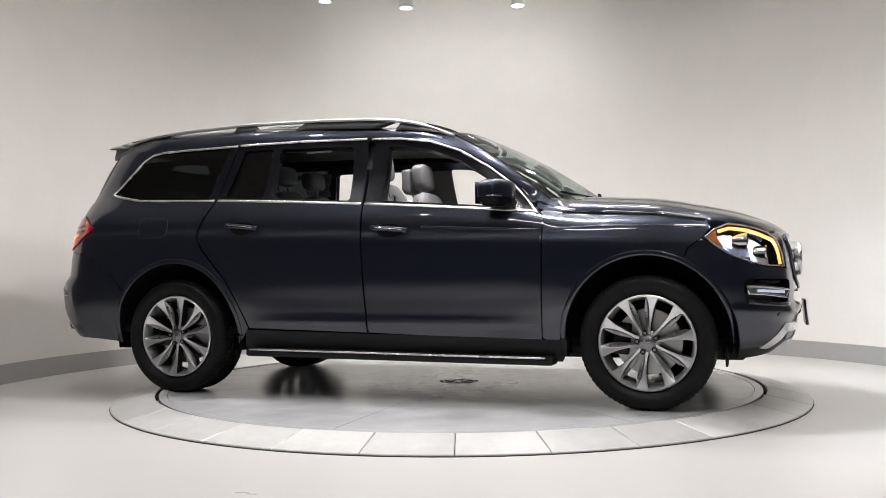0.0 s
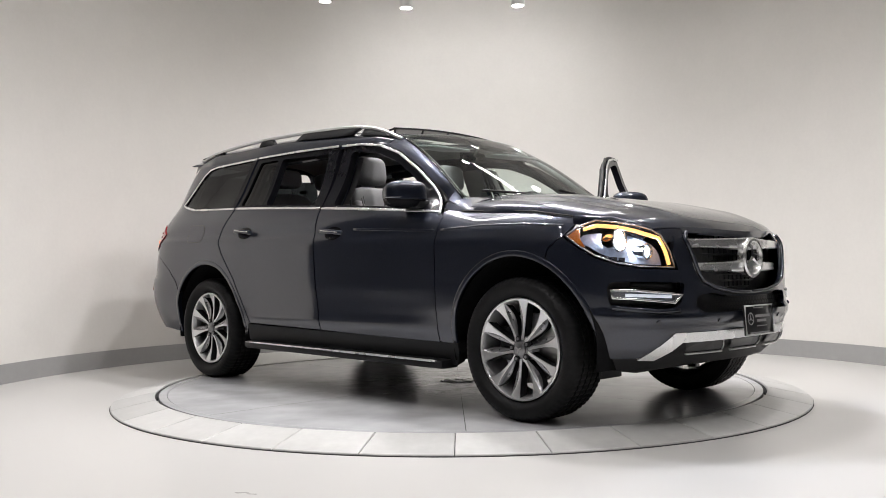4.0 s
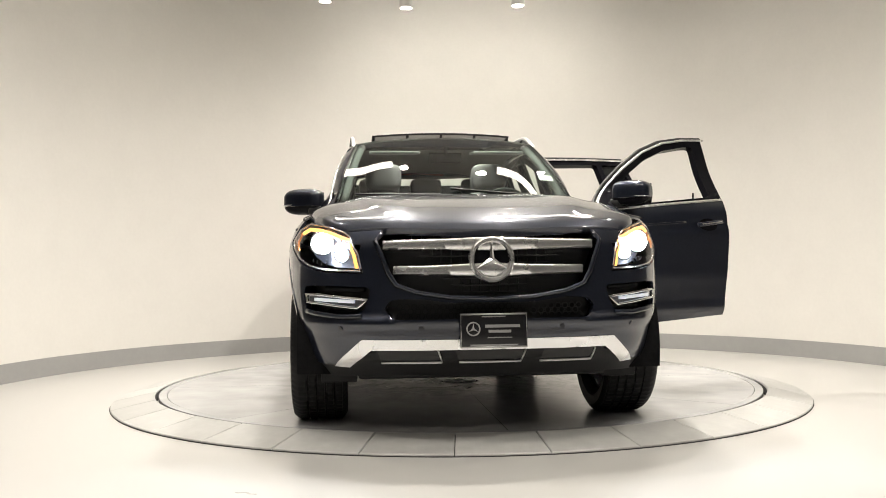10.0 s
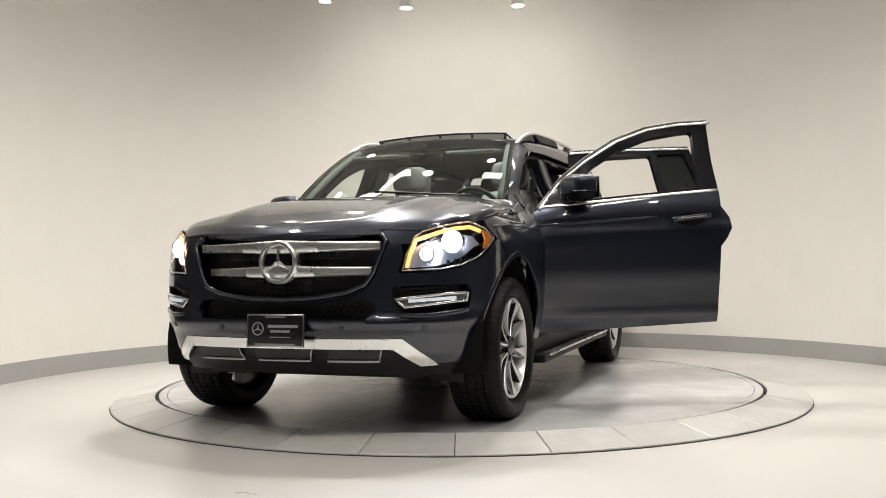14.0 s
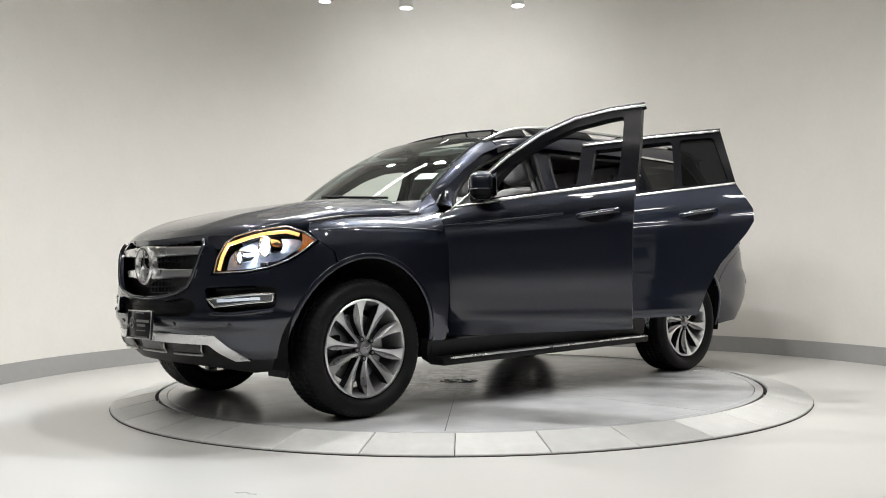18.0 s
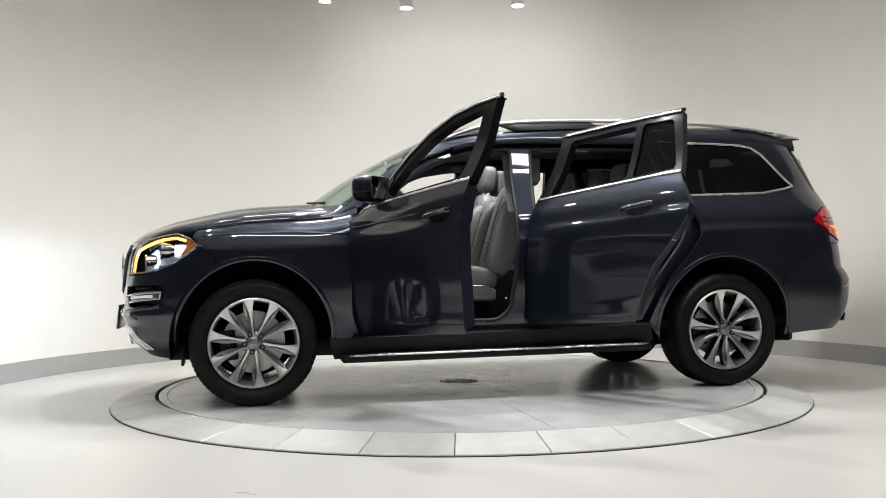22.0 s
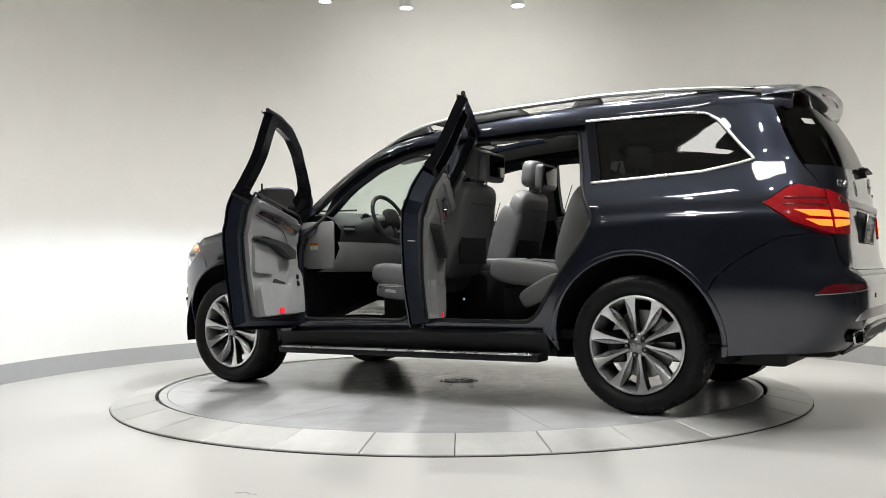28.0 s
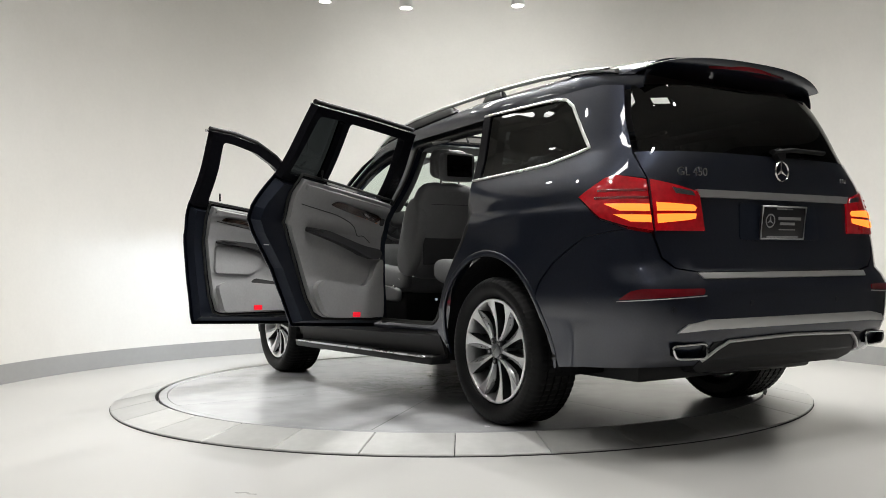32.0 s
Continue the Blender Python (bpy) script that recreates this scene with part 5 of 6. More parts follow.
# Flat black faces stand in for the shade inside the open slots.
for y0, y1 in ((-0.53, -0.25), (-0.17, 0.16), (0.25, 0.505)):
    pts = [(y0, 0.427), (y1, 0.427), (y1 - 0.02 * np.sign(y1), 0.372), (y0 - 0.02 * np.sign(y0), 0.372)]
    f3 = [(float(S(uy(abs(y), z), z)[0]) - 0.004, y, z) for y, z in densify(pts, 0.03)]
    bm = bmesh.new()
    bm.faces.new([bm.verts.new(p) for p in f3])
    part("apron_slot", bm, MESHB, apron, "flat black face as the shaded air slot")
    f4 = [(float(S(uy(abs(y), z), z)[0]) + 0.002, y, z) for y, z in densify(pts[2:] , 0.03, False)]
    tube("slot_strip", f4, SATIN, apron, 0.006, 0.006, 6, label="silver slot strip")
    f5 = [(float(S(uy(abs(y), z), z)[0]) + 0.0, y, z) for y, z in densify([pts[1], pts[2]], 0.03, False)]
    tube("slot_strip", f5, SATIN, apron, 0.004, 0.004, 6)
for s in (1, -1):
    box_part("mud_flap", BLACK, car, 1.945, 1.96, *sorted((s * 0.62, s * 0.80)), 0.25, 0.36, 0.006)

# number plate holders with a black dealer insert; their writing is plain bars
def plate(x, z, tilt, facing):
    at = pose(x, 0, z, 0, 0, 90 if facing > 0 else -90) @ pose(0, 0, 0, tilt, 0, 0)
    base = box_part("number_plate", PLATE, car, -0.155, 0.155, -0.006, 0.006, -0.078, 0.078, 0.004, "black dealer plate in a chrome frame, writing as pale bars")
    base.matrix_basis = at
    tube("plate_frame", [(-0.152, -0.008, -0.075), (0.152, -0.008, -0.075), (0.152, -0.008, 0.075), (-0.152, -0.008, 0.075)], SATIN, base, 0.005, 0.005, 6, closed=True, label="thin chrome plate frame")
    for bx, bz, w, h in ((0.045, 0.020, 0.085, 0.014), (0.030, -0.004, 0.055, 0.013), (0.03, -0.032, 0.06, 0.005), (0.0, 0.064, 0.055, 0.006), (0.0, -0.066, 0.11, 0.007)):
        box_part("plate_bar", PLATEINK, base, bx - w, bx + w if bx == 0 else bx + w * 0.9, -0.0085, -0.0065, bz - h / 2, bz + h / 2, 0)
    lathe("plate_mark", [(0.026, 0.0), (0.030, 0.0015), (0.033, 0.0)], PLATEINK, base, 24).matrix_basis = pose(-0.095, -0.008, 0.008, 0, 0, 180)
    for k in range(3):
        bm = ray_mesh(0.027, 0.005, 0.002)
        bm.transform(pose(-0.095, -0.0075, 0.008, 0, 0, 180) @ pose(0, 0, 0, 0, 120 * k, 0))
        part("plate_mark_ray", bm, PLATEINK, base)


plate(2.392, 0.522, -4, 1)
plate(-2.572, 1.003, 8, -1)

# rear lamps and trim
TAIL_Q = xz((-2.215, 1.118), (-2.32, 1.193), (-2.355, 1.207)) + yz((0.756, 1.182), (0.768, 0.958), rear=True) + xz((-2.45, 0.978), (-2.35, 1.018))
TAIL_G = yz((0.743, 1.183), (0.64, 1.160), (0.52, 1.130), (0.505, 0.958), (0.757, 0.958), rear=True)
for s in (1, -1):
    tl = patch("tail_light", TAIL_Q, S, REDLENS, car, off=-0.008, depth=0.06, step=0.04, side=s, label="lit red tail light")
    for z0, z1 in ((1.072, 1.042), (1.026, 0.994)):
        bar = xz((-2.355 - (1.072 - z0), z0 + 0.004)) + yz((0.770, z0), (0.772, z1), rear=True) + xz((-2.42 - (1.072 - z0) * 0.8, z1 + 0.004))
        patch("lit_bar", bar, S, TAILGLOW, tl, off=-0.011, depth=0.003, step=0.03, side=s, label="glowing orange-red bar")
    tg = patch("tail_light_inner", TAIL_G, S, REDLENS, tailgate, off=-0.008, depth=0.02, step=0.04, side=s, label="lit red tail light section")
    for bar in (yz((0.74, 1.080), (0.56, 1.072), (0.545, 1.060), (0.555, 1.046), (0.742, 1.044), rear=True), yz((0.744, 1.030), (0.55, 1.034), (0.555, 1.012), (0.60, 1.004), (0.746, 0.990), rear=True)):
        patch("lit_bar", bar, S, TAILGLOW, tg, off=-0.011, depth=0.003, step=0.03, side=s, label="glowing orange bar")
    patch("reversing_lamp", yz((0.66, 1.148), (0.56, 1.133), (0.545, 1.112), (0.645, 1.122), rear=True), S, LAMPIN, tg, off=-0.011, depth=0.003, step=0.03, side=s, label="clear reversing lamp")
    P, N = on_shell([TAIL_Q[0], TAIL_Q[-1], TAIL_Q[-2]], 0.004, s)
    tube("lens_edge", P, GLOSSBLACK, tl, 0.005, 0.004, 6, normals=N)
    for z in (1.105, 1.138):
        P, N = on_shell(xz((-2.30 - 0.2 * (z - 1.1), z)) + yz((0.764, z - 0.004), rear=True), 0.0095, s)
        tube("lens_rib", P, REDDARK, tl, 0.006, 0.002, 6, normals=N)
    refl = patch("bumper_reflector", rounded(yz((0.585, 0.708), (0.86, 0.710), rear=True) + xz((-2.50, 0.702), (-2.45, 0.664)) + yz((0.86, 0.668), (0.59, 0.682), rear=True), 0.01), S, REDDARK, car, off=-0.003, depth=0.01, step=0.04, side=s, label="dark red bumper reflector")
    P, N = on_shell(yz((0.58, 0.677), (0.86, 0.663), rear=True) + xz((-2.445, 0.658)), 0.004, s)
    tube("reflector_strip", P, SATIN, car, 0.002, 0.002, 6, normals=N)
    # exhaust tip
    ex = [(0.56, 0.472), (0.745, 0.466), (0.725, 0.412), (0.565, 0.406)]
    P = [(-2.612 + 0.12 * (y - 0.55), s * y, z) for y, z in rounded(ex, 0.02)]
    rows = [[tuple(p) for p in P], [(p[0] + 0.012, s * 0.65 + (p[1] - s * 0.65) * 0.88, 0.44 + (p[2] - 0.44) * 0.78) for p in P], [(p[0] + 0.10, s * 0.65 + (p[1] - s * 0.65) * 0.85, 0.44 + (p[2] - 0.44) * 0.75) for p in P]]
    # Black tube and dark end face stand in for the shade inside.
    tip = part("exhaust_tip", grid_mesh("exhaust_tip", rows, close_v=True), GLOSSBLACK, car, "chrome-rimmed exhaust tip, its inside blackened as shade")
    tube("exhaust_rim", P, CHROME, tip, 0.006, 0.006, 6, closed=True)
    bm = bmesh.new()
    bm.faces.new([bm.verts.new(p) for p in rows[2]])
    part("exhaust_bore", bm, GAP, tip)
patch("tailgate_strip", mirror_poly(yz((0.535, 1.141), (0.515, 1.108), rear=True), 4.7), S2, SATIN, tailgate, off=-0.014, depth=0.014, step=0.06, label="chrome tailgate strip")
patch("bumper_step", mirror_poly(yz((0.585, 0.772), (0.57, 0.749), rear=True), 4.7), S2, SATIN, rear_bumper, off=-0.006, depth=0.01, step=0.06, label="ribbed silver load step")
patch("rear_guard", mirror_poly(yz((0.56, 0.575), (0.675, 0.558), (0.725, 0.524), (0.57, 0.533), rear=True), 4.7), S2, SATIN, rear_bumper, off=-0.010, depth=0.012, step=0.05, label="satin silver bumper strip")
patch("rear_skirt", mirror_poly(yz((0.52, 0.475), (0.55, 0.36), (0.5, 0.335), rear=True), 4.7), S2, BLACK, car, off=-0.004, depth=0.05, step=0.06, label="black rear skirt")
P, N = on_shell(yz((0.545, 0.395), (0.49, 0.445), (0.43, 0.478), (0.0, 0.488), rear=True), 0.006, 1)
tube("skirt_strip", P + [(p[0], -p[1], p[2]) for p in P[::-1]], SATIN, rear_bumper, 0.010, 0.008, 8, label="silver skirt outline")
for y0, w in ((-0.50, 0.012), (-0.525, 0.012), (-0.55, 0.012)):
    z = 1.222
    y = y0
    q = S(uy(abs(y), z, True), z)
    h = 0.010
    box_part("badge_bar", CHROME, tailgate, q[0] - 0.006, q[0] + 0.004, y - w / 2, y + w / 2, z - h, z + h, 0.003)
fc = bpy.data.curves.new("badge_letters", "FONT")
fc.body, fc.size, fc.extrude = "GL 450", 0.054, 0.002
tmp = new("badge_letters", fc)
me = bpy.data.meshes.new_from_object(tmp.evaluated_get(bpy.context.evaluated_depsgraph_get()))
bpy.data.objects.remove(tmp)
me.transform(pose(0, 0.62, 1.204, 90, 0, -90))
ys = np.linspace(0.3, 0.65, 15)
xs = [float(S(uy(y, 1.222, True), 1.222)[0]) for y in ys]
for v in me.vertices:
    v.co.x += float(np.interp(v.co.y, ys, xs)) - 0.003
part("badge_letters", me, CHROME, tailgate, "chrome model lettering")
lathe("tailgate_badge", [(0.042, 0.0), (0.045, 0.006), (0.049, 0.0)], CHROME, tailgate, 32).matrix_basis = pose(-2.575, 0, 1.242, 0, 0, 90)
for k in range(3):
    bm = ray_mesh(0.044, 0.007, 0.005)
    bm.transform(pose(-2.573, 0, 1.242, 0, 0, 90) @ pose(0, 0, 0, 0, 120 * k, 0))
    part("badge_ray", bm, CHROME, tailgate)
tube("rear_wiper", [(-2.548, 0.03, 1.335), (-2.545, -0.12, 1.352), (-2.535, -0.36, 1.352)], BLACK, tailgate, 0.020, 0.012, 8, label="black rear wiper")
cyl_part("wiper_hub", BLACK, tailgate, (-2.545, -0.02, 1.325), (-1, 0, 0.2), 0.032, 0.03)

# parking sensors set flush into both bumpers
for rear, spots in ((False, ((0.70, 0.535), (0.33, 0.535))), (True, ((0.74, 0.62), (0.30, 0.64)))):
    for y, z in spots:
        for s in (1, -1):
            P, N = on_shell(yz((y, z), (y - 0.01, z), rear=rear), 0.0, s, 1.0)
            cyl_part("parking_sensor", PAINT_IN, rear_bumper if rear else front_bumper, P[0], N[0], 0.012, 0.006, 20)

# roof spoiler with the high brake lamp
rows = []
for y in np.linspace(-0.625, 0.625, 41):
    c = abs(y) / 0.625
    zt = 1.798 - 0.060 * c ** 2.4 - 0.022 * c ** 8
    tip = -2.418 + 0.085 * c ** 3
    slim = 1 - 0.85 * c ** 2.5
    rows.append([(-2.10, y * 0.985, zt - 0.004), (-2.26, y, zt + 0.003), (tip + 0.03, y, zt), (tip, y, zt - 0.012 * slim), (tip + 0.012, y, zt - 0.042 * slim), (tip + 0.06, y * 0.99, zt - 0.07 * slim), (-2.25, y * 0.97, zt - 0.10 * slim)])
me = grid_mesh("roof_spoiler", rows)
bm = bmesh.new()
bm.from_mesh(me)
bm.verts.ensure_lookup_table()
bm.faces.new([bm.verts[k] for k in range(7)])
bm.faces.new([bm.verts[40 * 7 + k] for k in range(7)])
bmesh.ops.recalc_face_normals(bm, faces=bm.faces)
spoiler = smooth(part("roof_spoiler", bm, PAINT, car), 50)
rows = [[(-2.410 + 0.02 * (abs(y) / 0.27) ** 2, y, 1.758 + dz - 0.008 * (abs(y) / 0.27) ** 2) for dz in (0.014, -0.014)] for y in np.linspace(-0.27, 0.27, 13)]
part("brake_lamp", grid_mesh("brake_lamp", rows), REDDARK, spoiler, "dark red high brake lamp")

# roof rails, sunroof
for s in (1, -1):
    path = [(0.33, 1.634), (0.235, 1.676), (0.15, 1.709), (0.06, 1.735), (-0.06, 1.757), (-0.25, 1.775), (-0.6, 1.790), (-1.2, 1.798), (-1.6, 1.786), (-1.80, 1.773), (-1.93, 1.762), (-2.05, 1.745), (-2.15, 1.722)]
    rail = tube("roof_rail", [(x, s * (0.625 + 0.015 * math.sin((x + 2.07) * 1.36)), z + 0.014) for x, z in path], SATIN, car, 0.014, 0.012, 10, label="satin silver roof rail")
    for f0, f1, g0, g1 in ((0.25, -0.06, 0.16, -0.02), (-0.18, -0.78, -0.05, -0.70), (-1.06, -1.26, -1.09, -1.23), (-1.84, -2.12, -1.76, -2.10)):
        rows = []
        for k in np.linspace(0, 1, 8):
            xb, xt = f0 + (f1 - f0) * k, g0 + (g1 - g0) * k
            zt = float(np.interp(-xt, [-p[0] for p in path], [p[1] for p in path])) + 0.010
            yb = 0.625 + 0.015 * math.sin((xb + 2.07) * 1.36)
            zb = float(roof_surface(0.885, xb)[2]) - 0.012
            rows.append([(xb, s * (yb + 0.020), zb), (xt, s * (yb + 0.009), zt), (xt, s * (yb - 0.009), zt), (xb, s * (yb - 0.018), zb)])
        me = grid_mesh("rail_foot", rows)
        bm = bmesh.new()
        bm.from_mesh(me)
        bm.verts.ensure_lookup_table()
        bm.faces.new([bm.verts[k] for k in range(4)])
        bm.faces.new([bm.verts[28 + k] for k in range(4)])
        bmesh.ops.recalc_face_normals(bm, faces=bm.faces)
        part("rail_foot", bm, BLACK, rail)
defl = tube("wind_deflector", [(0.13 - 0.03 * (y / 0.5) ** 2, y, 1.776 - 0.018 * (y / 0.5) ** 2) for y in np.linspace(-0.49, 0.49, 21)], BLACK, car, 0.012, 0.007, 8, label="raised black sunroof wind deflector")
for y in (-0.48, -0.24, 0.0, 0.24, 0.48):
    tube("deflector_post", [(0.13 - 0.03 * (y / 0.5) ** 2, y, 1.773 - 0.018 * (y / 0.5) ** 2), (0.10, y, 1.715)], BLACK, defl, 0.010, 0.006, 6)
rows = [[(0.128 - 0.03 * (y / 0.5) ** 2 - k * 0.03, y, 1.772 - 0.018 * (y / 0.5) ** 2 - k * 0.06) for k in (0, 0.5, 1)] for y in np.linspace(-0.48, 0.48, 21)]
NET = glass("dark_net", (0.25, 0.25, 0.25), 0.5, 0.02, 0.1)
part("deflector_net", grid_mesh("deflector_net", rows), NET, defl, "fine black net")
for s in (1, -1):
    tube("deflector_arm", [(0.11, s * 0.485, 1.758), (-0.12, s * 0.485, 1.735)], BLACK, defl, 0.008, 0.006, 6)
rows = [[tuple(roof_surface(v, x) + np.array([0, 0, 0.014 + 0.02 * (-0.40 - x < 0)])) for x in np.linspace(-0.40, -1.15, 13)] for v in np.linspace(-0.56, 0.56, 21)]
smooth(part("sunroof_panel", grid_mesh("sunroof_panel", rows), TINT, car, "dark sunroof glass slid open"))

# fuel flap on the right flank
flap = rounded(xz((-1.83, 1.175), (-1.60, 1.168), (-1.60, 1.045), (-1.82, 1.04)), 0.035)
fl = patch("fuel_flap", flap, S, PAINT, car, off=-0.0015, depth=0.002, step=0.04, side=-1)
trim("flap_gap", flap, GAP, fl, 0.003, 0.0015, 0.0005, -1, closed=True)

# cowl, wipers, corner pieces at the foot of the windscreen pillars
rows = [[tuple(bonnet_surface(v, 0.02) - np.array([0, 0, 0.02])), tuple((bonnet_surface(v, 0.0) + screen_surface(v, 0.0)) / 2 - np.array([0, 0, 0.012])), tuple(screen_surface(v, 0.02))] for v in np.linspace(-1, 1, 31)]
cowl = smooth(part("cowl", grid_mesh("cowl", rows), BLACK, car, "black cowl panel under the windscreen"))
for y0, y1, t1 in ((0.55, -0.05, 0.10), (-0.05, -0.62, 0.07)):
    a, b2 = screen_surface(y0 / 0.74, 0.03), screen_surface(y1 / 0.74, t1)
    tube("wiper", [tuple(a + (b2 - a) * k + np.array([0.012, 0, 0.016])) for k in np.linspace(0, 1, 12)], BLACK, cowl, 0.012, 0.008, 6, label="black wiper arm")
for s in (1, -1):
    A = [S(ux(x, z), z) * [1, s, 1] for x, z in ((0.905, 1.162), (0.94, 1.150), (0.99, 1.142), (1.06, 1.130), (1.12, 1.124))]
    B = [screen_surface(s * 1.0, 0.10) + np.array([0.0, 0, 0.002]), screen_surface(s * 1.0, 0.02), screen_surface(s * 0.97, 0.0) + np.array([0.03, 0, -0.004]), bonnet_surface(s * 0.97, 0.0) - np.array([0.0, 0, 0.006]), bonnet_surface(s * 0.98, 0.05) - np.array([0.0, 0, 0.006])]
    rows = []
    for a, b2 in zip(A, B):
        m = (np.array(a) + b2) / 2 + np.array([0, 0.008 * s, 0.010])
        rows.append([tuple((1 - k) ** 2 * np.array(a) + 2 * k * (1 - k) * m + k * k * b2) for k in np.linspace(0, 1, 6)])
    me = grid_mesh("pillar_foot", rows)
    if sum(p.normal.z for p in me.polygons) < 0:
        me.flip_normals()
    part("pillar_foot", me, PAINT, car)

# creases, shut lines and wheel-arch lips
for s in (1, -1):
    trim("bonnet_gap", xz((1.055, 1.131), *FENDER_TOP[1:]), GAP, car, 0.005, 0.004, 0.006, s)
    trim("wheel_arch_lip", xz(*[(1.535 + (x - 1.535) * 1.035, 0.40 + (z - 0.40) * 1.035) for x, z in ARCH_F[1:-1]]), PAINT, car, 0.016, 0.003, 0.0005, s)
    trim("wheel_arch_lip", xz(*[(-1.53 + (x + 1.53) * 1.035, 0.40 + (z - 0.40) * 1.035) for x, z in ARCH_R[1:-1]]), PAINT, car, 0.016, 0.003, 0.0005, s)
    trim("body_crease", xz((1.83, 1.018), (1.6, 1.036), (1.3, 1.042), (0.99, 1.030)), PAINT, car, 0.007, 0.0022, 0.0, s)
# Tailgate has no recess here; a flat dark sheet paints its shade.
patch("plate_recess_shade", rounded(mirror_poly(yz((0.27, 1.095), (0.285, 0.92), rear=True), 4.7), 0.03), S2, DOORBOX, tailgate, off=-0.003, depth=0.003, step=0.06, label="flat dark sheet as the shade of the number plate recess")
# ---- cabin ----
def pillow(name, mat, parent, size, at, turn=(0, 0, 0), power=0.38, label="", seg=28):
    """A padded block with soft rounded corners."""
    bm = bmesh.new()
    bmesh.ops.create_uvsphere(bm, u_segments=seg, v_segments=seg // 2 + 2, radius=1)
    for v in bm.verts:
        q = [math.copysign(abs(k) ** power, k) for k in v.co]
        v.co = Vector((q[0] * size[0] / 2, q[1] * size[1] / 2, q[2] * size[2] / 2))
    bm.transform(pose(*at, *turn))
    return smooth(part(name, bm, mat, parent, label), 70)


def seat(x, y, front, s):
    """A leather seat; x: the bend of hip and back, y: its middle."""
    w = 0.50 if front else 0.46
    base = pillow("front_seat" if front else "rear_seat", SEATSHADED, car, (0.54, w - 0.04, 0.15), (x + 0.22, y, 0.735 if front else 0.765), (0, -7, 0), 0.46,
                  "light grey leather front seat" if front else "light grey leather rear seat")
    for k in (1, -1):
        pillow("side_bolster", SEATSHADED, base, (0.53, 0.11, 0.16), (x + 0.21, y + k * (w / 2 - 0.05), 0.762 if front else 0.778), (0, -7, k * 2), 0.62)
    h = 0.66 if front else 0.68
    lean = -17
    top = (x - 0.06 - math.sin(radians(17)) * h / 2, y, 0.75 + math.cos(radians(17)) * h / 2)
    pillow("backrest", SEATSHADED, base, (0.14, w - 0.03, h), top, (0, lean, 0), 0.44)
    back = pose(*top, 0, lean, 0)
    for face in (1, -1):
        for dz in ((0.16, -0.10) if face > 0 else (0.20,)):
            tube("seam", [tuple(back @ Vector((face * 0.0755, k, dz))) for k in np.linspace(-w / 2 + 0.10, w / 2 - 0.10, 7)], DASH, base, 0.0022, 0.0022, 5)
    for k in (1, -1):
        tube("seam", [tuple(back @ Vector((0.0755, k * (w / 2 - 0.10), dz))) for dz in np.linspace(-0.22, 0.24, 7)], DASH, base, 0.0022, 0.0022, 5)
        tube("seam", [(x + q, y + k * (w / 2 - 0.105), (0.818 if front else 0.848) + 0.10 * (q - 0.22)) for q in np.linspace(0.04, 0.42, 7)], DASH, base, 0.0022, 0.0022, 5)
    for k in (1, -1):
        pillow("back_bolster", SEATSHADED, base, (0.20, 0.11, h * 0.80), (top[0] + 0.035, y + k * (w / 2 - 0.05), top[2] - 0.04), (0, lean, k * 8), 0.62)
        tube("bolster_piping", [tuple(back @ Vector((0.135 - 0.04 * abs(q), k * (w / 2 - 0.035), q))) for q in np.linspace(-0.26, 0.2, 9)], DASH, base, 0.003, 0.003, 5)
        tube("cushion_piping", [(x + q, y + k * (w / 2 - 0.012), (0.772 if front else 0.80) + 0.12 * (q - 0.22)) for q in np.linspace(0.0, 0.44, 9)], LAMPBODY, base, 0.003, 0.003, 5, label="pale seat piping")
    hx, hz = x - 0.06 - math.sin(radians(17)) * (h + 0.12), 0.75 + math.cos(radians(17)) * (h + 0.13)
    head = pillow("headrest", SEATSHADED, base, (0.11, 0.27, 0.20 if front else 0.14), (hx + 0.02, y, hz), (0, -8, 0), 0.5)
    for k in (1, -1):
        tube("headrest_post", [(hx, y + k * 0.07, hz - 0.08), (hx + 0.03, y + k * 0.07, hz - 0.19)], CHROME, base, 0.006, 0.006, 6)
    tube("piping", [(x + 0.47, y + k, 0.805 if front else 0.83) for k in np.linspace(-w / 2 + 0.05, w / 2 - 0.05, 6)], LAMPBODY, base, 0.004, 0.004, 6, label="pale seat piping")
    if front:
        pillow("screen_housing", SEATSHADED, base, (0.07, 0.25, 0.19), (hx - 0.075, y, hz - 0.03), (0, -4, 0), 0.3)
        box_part("rear_screen", SCREEN, base, hx - 0.118, hx - 0.108, y - 0.095, y + 0.095, hz - 0.095, hz + 0.045, 0.006, "black screen on the headrest")
        pillow("side_panel", SEATSHADED, base, (0.44, 0.05, 0.10), (x + 0.19, y + s * 0.25, 0.655), (0, -5, 0), 0.45, "grey plastic seat side panel")
        pillow("seat_switch", SATIN, base, (0.09, 0.012, 0.022), (x + 0.28, y + s * 0.277, 0.665), (0, -5, 0), 0.5)
        tube("side_panel_strip", [(x + k, y + s * 0.274, 0.70 - 0.03 * abs(k - 0.2)) for k in np.linspace(0, 0.38, 8)], CHROME, base, 0.004, 0.006, 6)
        box_part("seat_plinth", BLACK, base, x - 0.02, x + 0.40, y - 0.2, y + 0.2, 0.46, 0.66, 0.02)
        box_part("seat_pocket", DASH, base, x - 0.215, x - 0.195, y - 0.17, y + 0.17, 0.84, 1.02, 0.008, "dark net pocket", turn=None)
    else:
        box_part("seat_plinth", BLACK, base, x + 0.02, x + 0.40, y - 0.18, y + 0.18, 0.46, 0.70, 0.02)
